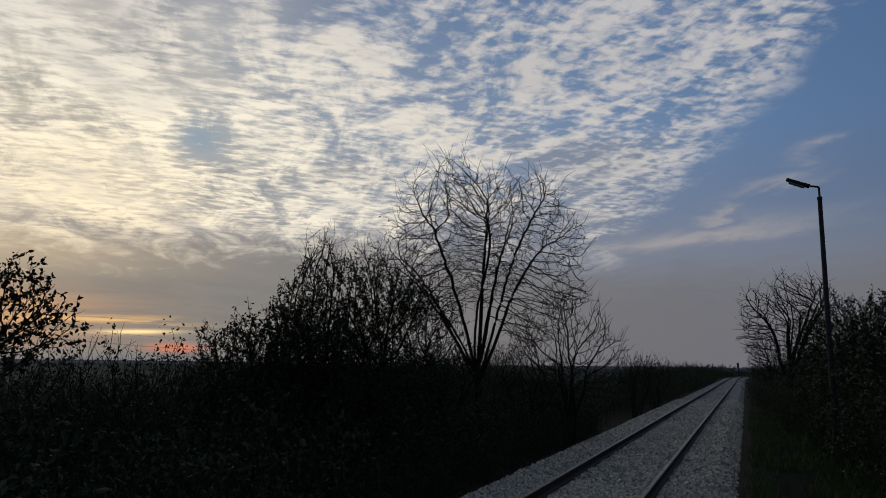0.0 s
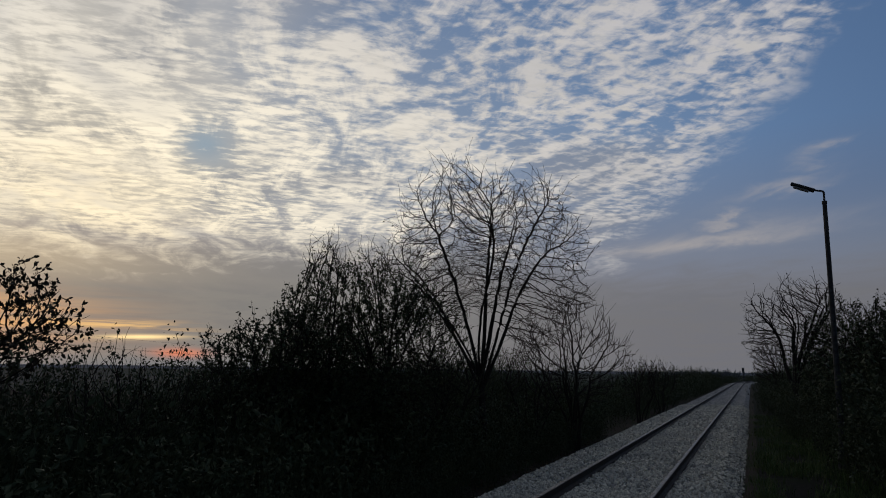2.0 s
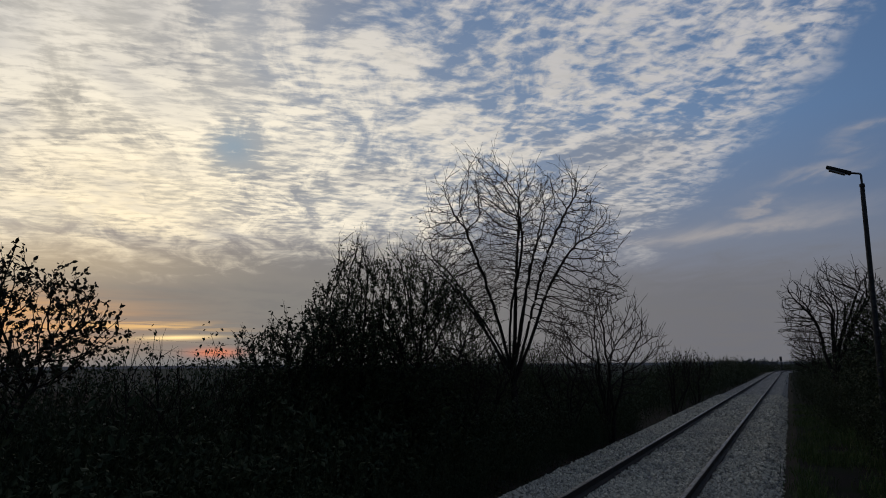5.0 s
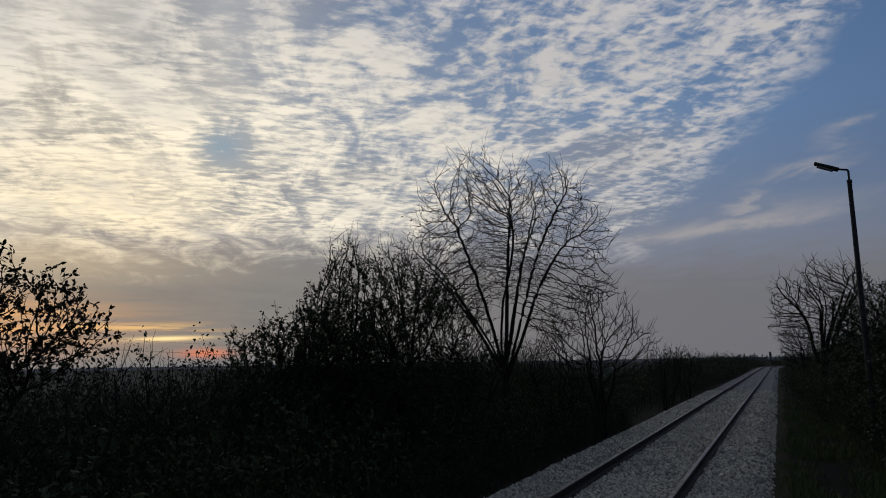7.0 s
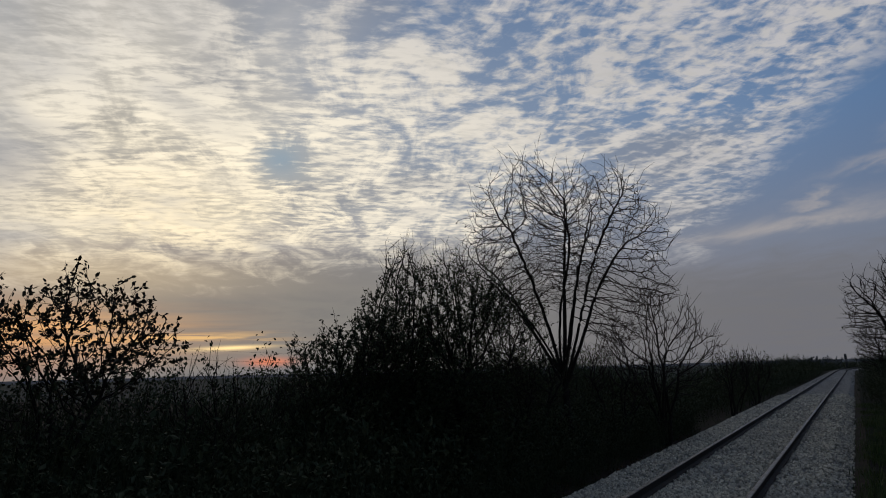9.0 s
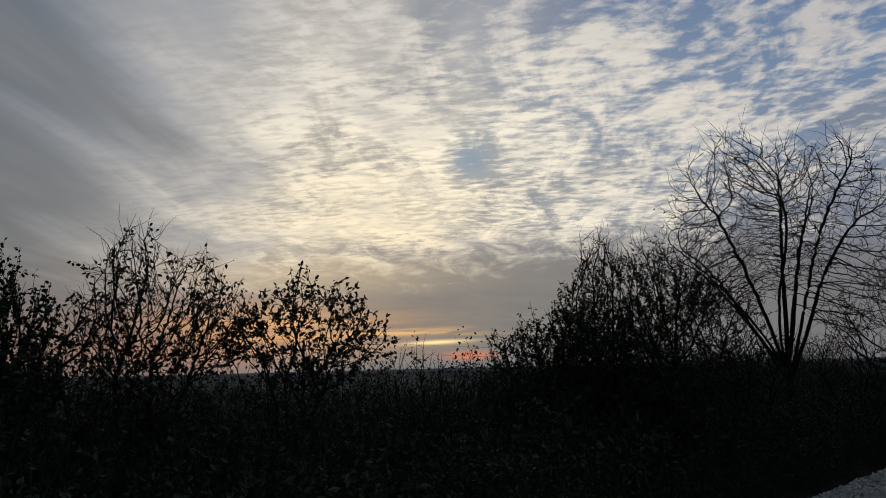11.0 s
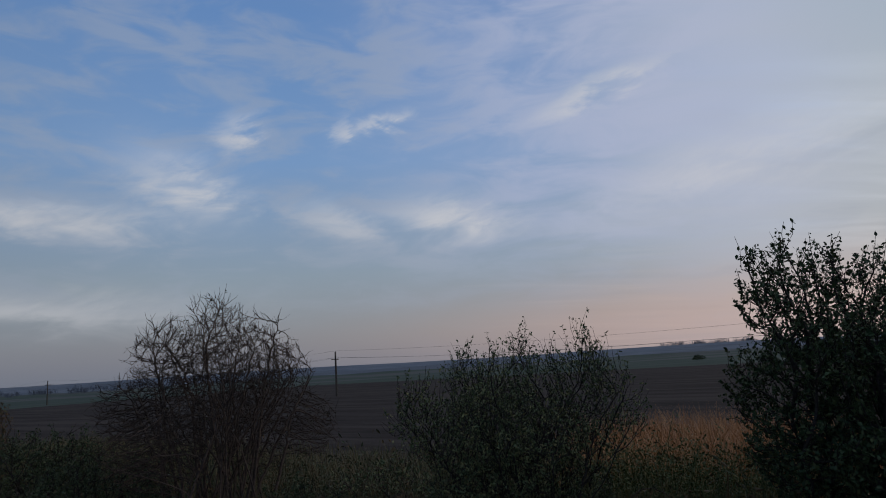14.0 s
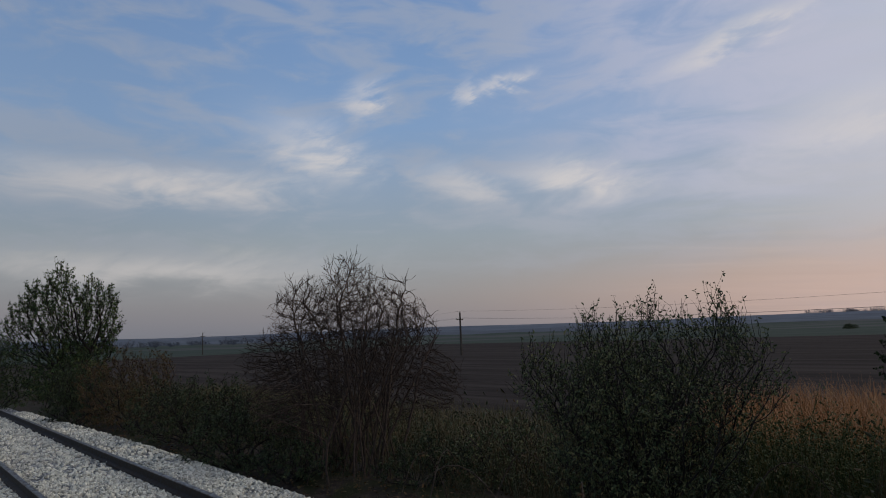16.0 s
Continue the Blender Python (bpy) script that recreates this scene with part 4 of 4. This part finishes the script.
def litter():
    """Fallen leaves on the bare strip, and a few arching canes."""
    rng = np.random.default_rng(75)
    soup = Soup()
    spots = []
    for _ in range(5200):
        x, y = -4.6 - abs(rng.normal()) * 0.9, rng.uniform(-24, 24)
        spots.append((x, y, land(x, y) + 0.012))
    v0 = len(soup.v)
    soup.leaves(spots, 0.06, rng, 0.0, 0.7)
    v = soup.v[v0].reshape(-1, 6, 3)
    base = np.array(spots)[:, None, 2:3]
    v[:, :, 2:3] = base + np.clip(v[:, :, 2:3] - base, -0.004, 0.03)
    soup.v[v0] = v.reshape(-1, 3)
    tagged(new("leaf_litter", soup.mesh("leaf_litter", RUST_LEAF)), "fallen brown leaves on the bare verge", "leaves", kind="stuff")
    for az, d, reach, turn in ((141.5, 7.6, 0.9, 200), (139.0, 8.2, 1.1, 20), (136.5, 7.4, 0.8, 150), (133.0, 7.0, 1.2, 330), (128.5, 6.6, 1.0, 40), (151.0, 10.5, 0.8, 180), (118.0, 7.2, 1.0, 120)):
        x, y, z = spot(az, d)
        cane = thing("bramble_cane", (x, y, z), "dry arching bramble cane on the verge", "bramble", "canes on the verge")
        t = np.linspace(0, 1, 10)
        c, sn = math.cos(radians(turn)), math.sin(radians(turn))
        up = 0.85 * np.sin(t * 2.5) + 0.02
        soup = Soup()
        soup.tube(np.stack([c * reach * t, sn * reach * t, up], 1), 0.008 * (1 - 0.6 * t), 5)
        piece("stem", soup.mesh("stem", TWIG_RED, True), cane)
        soup = Soup()
        soup.leaves([(c * reach * k, sn * reach * k, 0.85 * math.sin(k * 2.5)) for k in rng.uniform(0.3, 1, 14)], 0.05, rng)
        tagged(piece("foliage", soup.mesh("foliage", RUST_LEAF), cane), kind="stuff")


litter()


# ---- far side of the path: grass, hedge, street lamp ----
def right_side():
    rng = np.random.default_rng(81)
    turf = [blade_template(rng, 0.16, 0.14, 26, 0.010, 0.6) for _ in range(5)]
    places = []
    for _ in range(3600):
        y = 4 + 34 * rng.random() ** 1.9
        x = rng.uniform(0.05, 0.9 + 0.16 * y)
        if noise.noise(Vector((x * 0.8, y * 0.5, 4))) < -0.2 and x < 1.2:
            continue
        places.append((x, y, land(x, y) - 0.01, rng.uniform(0, 6.28), rng.uniform(0.6, 1.3)))
    for _ in range(900):
        x, y = rng.uniform(0.2, 4.5), rng.uniform(-14, 5)
        places.append((x, y, land(x, y) - 0.01, rng.uniform(0, 6.28), rng.uniform(0.6, 1.3)))
    scatter("grass", turf, places, GRASS, "short green grass beside the path", "grass")
    ivy = [brush_template(rng, 1.9, 0.8, 7, 150, 0.068, 0.7) for _ in range(5)]
    places = []
    for _ in range(1000):
        y = rng.uniform(11, 60)
        x = rng.uniform(0.45 + 1.2 * smooth(34, 12, y), 6.5)
        tall = 0.75 + 0.75 * smooth(1.4, 3.4, x)
        places.append((x, y, land(x, y) - 0.1 + rng.uniform(0, 0.5), rng.uniform(0, 6.28), tall * rng.uniform(0.8, 1.1)))
    for _ in range(170):
        y = rng.uniform(60, 250)
        x = bend(y) + rng.uniform(0.9, 6)
        places.append((x, y, land(x, y) - 0.1, rng.uniform(0, 6.28), rng.uniform(1.2, 1.7)))
    scatter("hedge", ivy, places, LEAF, "tall overgrown dark hedge along the path", "hedge")
    plant("hedge_tree", -3.0, 31.0, "small bare-twigged tree rising out of the hedge", "tree",
          [(-1.1, 4.2, 0.8, 1.2), (0.0, 4.6, 0.9, 1.2), (1.1, 4.7, 0.9, 1.15), (-1.35, 3.1, 0.55, 0.7), (0.6, 3.2, 1.4, 1.0)],
          10, 82, bole=1.4, waist=0.9, marks=3300, step=0.144, reach=1.1, kill=0.191, stay=0.4, up=0.0, spread=0.5, thin=0.011, thick=0.08, power=2.5, root=0.3, deep=0.8, leaf=LEAF, frac=0.12, per=4, leaf_size=0.079, shoot=(0.2, 0.5), rise=0.5)
    for az, d, rad, high, sd, fr in ((-6.8, 24, 1.6, 4.6, 83, 0.8), (-9.8, 19, 1.4, 3.85, 84, 0.8), (-12.5, 17, 1.5, 3.9, 85, 0.8), (-1.4, 45, 1.2, 4.4, 86, 0.1)):
        rng = np.random.default_rng(sd)
        plant("hedge_shrub", az, d, "bare-twigged shrub rising out of the hedge" if fr < 0.3 else "leafy dark shrub rising out of the hedge", "shrub", lobes_of(rng, rad, 0.6, high), 9, sd,
              marks=2400, step=0.108, reach=0.9, kill=0.145, up=0.12, thin=0.007, thick=0.04, leaf=LEAF, frac=fr, per=8, leaf_size=0.070, shoots=2.2, shoot=(0.15, 0.4), rise=0.7)


right_side()


def ring(bm, at, r, depth, seg=12, axis="Z", r2=None):
    m = Matrix.Translation(at)
    if axis == "X":
        m = m @ Matrix.Rotation(radians(90), 4, "Y")
    elif axis == "Y":
        m = m @ Matrix.Rotation(radians(90), 4, "X")
    bmesh.ops.create_cone(bm, cap_ends=True, segments=seg, radius1=r, radius2=r if r2 is None else r2, depth=depth, matrix=m)
    return bm


def block(bm, at, size, bevel=0.0, turn=None):
    m = Matrix.Translation(at) @ (turn or Matrix.Identity(4)) @ Matrix.Diagonal((*size, 1))
    made = bmesh.ops.create_cube(bm, size=1.0, matrix=m)
    if bevel:
        edges = list({e for v in made["verts"] for e in v.link_edges})
        bmesh.ops.bevel(bm, geom=edges, offset=bevel, segments=2, affect="EDGES", profile=0.5)
    return bm


def street_lamp():
    x, y, z = spot(-5.62, 17.0)
    lamp = thing("street_lamp", (x, y, z), "dark slender street lamp with a flat unlit head", "street lamp")
    lamp.matrix_world = pose(x, y, z, 0, 1.0, 0)
    H = 5.90
    part("base", ring(bmesh.new(), (0, 0, 0.2), 0.11, 0.6, 14), PAINT, lamp)
    part("pole", ring(bmesh.new(), (0, 0, 0.3 + (H - 0.3) / 2), 0.066, H - 0.3, 14, r2=0.046), PAINT, lamp)
    part("collar", ring(bmesh.new(), (0, 0, H + 0.02), 0.054, 0.07, 14), PAINT, lamp)
    soup = Soup()
    soup.tube([(0, 0, H), (0, 0, H + 0.25), (-0.012, 0, H + 0.285), (-0.05, 0, H + 0.30), (-0.2, 0, H + 0.33)], [0.023] * 5, 8)
    piece("arm", soup.mesh("arm", PAINT, True), lamp)
    tilt = Matrix.Rotation(radians(24), 4, "Y")
    bm = block(bmesh.new(), (-0.42, 0, H + 0.42), (0.52, 0.20, 0.066), 0.024, tilt)
    for v in bm.verts:
        k = smooth(-0.68, -0.2, v.co.x)
        v.co.y *= 0.7 + 0.3 * k
    head = part("lamp_head", bm, PAINT, lamp)
    part("lens", block(bmesh.new(), (-0.455, 0, H + 0.375), (0.34, 0.14, 0.03), 0.01, tilt), GLASS_OFF, head, "clouded lamp lens")


street_lamp()


def signal():
    x, y = -1.75, 172.0
    z = land(x, y)
    s = thing("railway_signal", (x, y, z), "dark railway signal on a slim post", "signal")
    part("footing", block(bmesh.new(), (0, 0, 0.1), (0.5, 0.5, 0.5), 0.03), CONCRETE, s)
    part("post", ring(bmesh.new(), (0, 0, 1.5), 0.09, 3.0), BLACK, s)
    part("signal_head", block(bmesh.new(), (0, -0.1, 2.9), (0.5, 0.28, 1.1), 0.06), BLACK, s)
    for k in (2.65, 3.1):
        part("lens", ring(bmesh.new(), (0, -0.26, k), 0.1, 0.06, 12, "Y"), GLASS_OFF, s)
    part("ladder", block(bmesh.new(), (0.25, 0.1, 1.4), (0.05, 0.05, 2.6)), BLACK, s)


signal()


# ---- pole line across the field ----
POLES = [(-86.0, -357.0), (-83.0, -219.0), (-73.0, -81.0), (-67.0, 38.0), (-62.0, 160.0)]


def pole_line():
    tops = []
    for i, (x, y) in enumerate(POLES):
        z = land(x, y)
        p = thing("utility_pole", (x, y, z), "dark timber utility pole with a crossarm", "utility pole", "poles across the field")
        H = 5.5 - z
        part("pole", ring(bmesh.new(), (0, 0, H / 2 - 0.15), 0.19, H + 0.3, 10, r2=0.13), TIMBER, p)
        arm = part("crossarm", block(bmesh.new(), (0, -0.14, H - 1.15), (1.5, 0.11, 0.14), 0.01), TIMBER, p)
        for dx in (-0.65, 0.65):
            part("insulator", ring(bmesh.new(), (dx, -0.14, H - 1.0), 0.05, 0.2, 8), CERAMIC, arm)
        part("insulator", ring(bmesh.new(), (0, 0, H + 0.1), 0.05, 0.22, 8), CERAMIC, p)
        tops.append([(x, y, z + H + 0.2), (x - 0.65, y - 0.14, z + H - 0.9), (x + 0.65, y - 0.14, z + H - 0.9)])
    for k in range(3):
        w = thing("overhead_wire", (0, 0, 0), "thin sagging overhead wire between the poles", "wire", "wires of the pole line")
        for a, b in zip(tops[:-1], tops[1:]):
            a, b = np.array(a[k]), np.array(b[k])
            t = np.linspace(0, 1, 17)[:, None]
            pts = a + (b - a) * t
            pts[:, 2] -= (1.4 + 0.2 * (k > 0)) * 4 * (t * (1 - t))[:, 0]
            soup = Soup()
            soup.tube(pts, [0.010] * 17, 4)
            piece("span", soup.mesh("span", WIRE), w)


pole_line()


def far_woods():
    rng = np.random.default_rng(91)
    clump = [brush_template(rng, 9.0, 7.0, 9, 420, 0.8, 0.9, 0.10) for _ in range(4)]
    places = []
    for _ in range(240):
        az, d = (rng.uniform(143, 172), rng.uniform(800, 1050)) if rng.random() < 0.7 else (rng.uniform(-2, 9), rng.uniform(900, 1100))
        x, y, z = spot(az, d)
        places.append((x, y, z - 0.5, rng.uniform(0, 6.28), rng.uniform(0.45, 0.75)))
    for az0, d0, n in ((106.8, 1900, 0), (5.0, 420, 14), (2.2, 330, 12), (3.0, 380, 10)):
        for _ in range(n):
            x, y, z = spot(az0 + rng.normal() * (1.6 if d0 > 450 else 0.5), d0 + rng.normal() * 20)
            places.append((x, y, z - 0.5, rng.uniform(0, 6.28), rng.uniform(0.3, 0.6)))
    for _ in range(70):
        x, y, z = spot(rng.uniform(103.5, 110.5), rng.uniform(1850, 2050))
        places.append((x, y, z - 1.0, rng.uniform(0, 6.28), rng.uniform(0.6, 1.3)))
    scatter("distant_trees", clump, places, HAZE_WOODS, "strips of distant woodland on the horizon, tinted blue-grey for haze", "woodland")


far_woods()
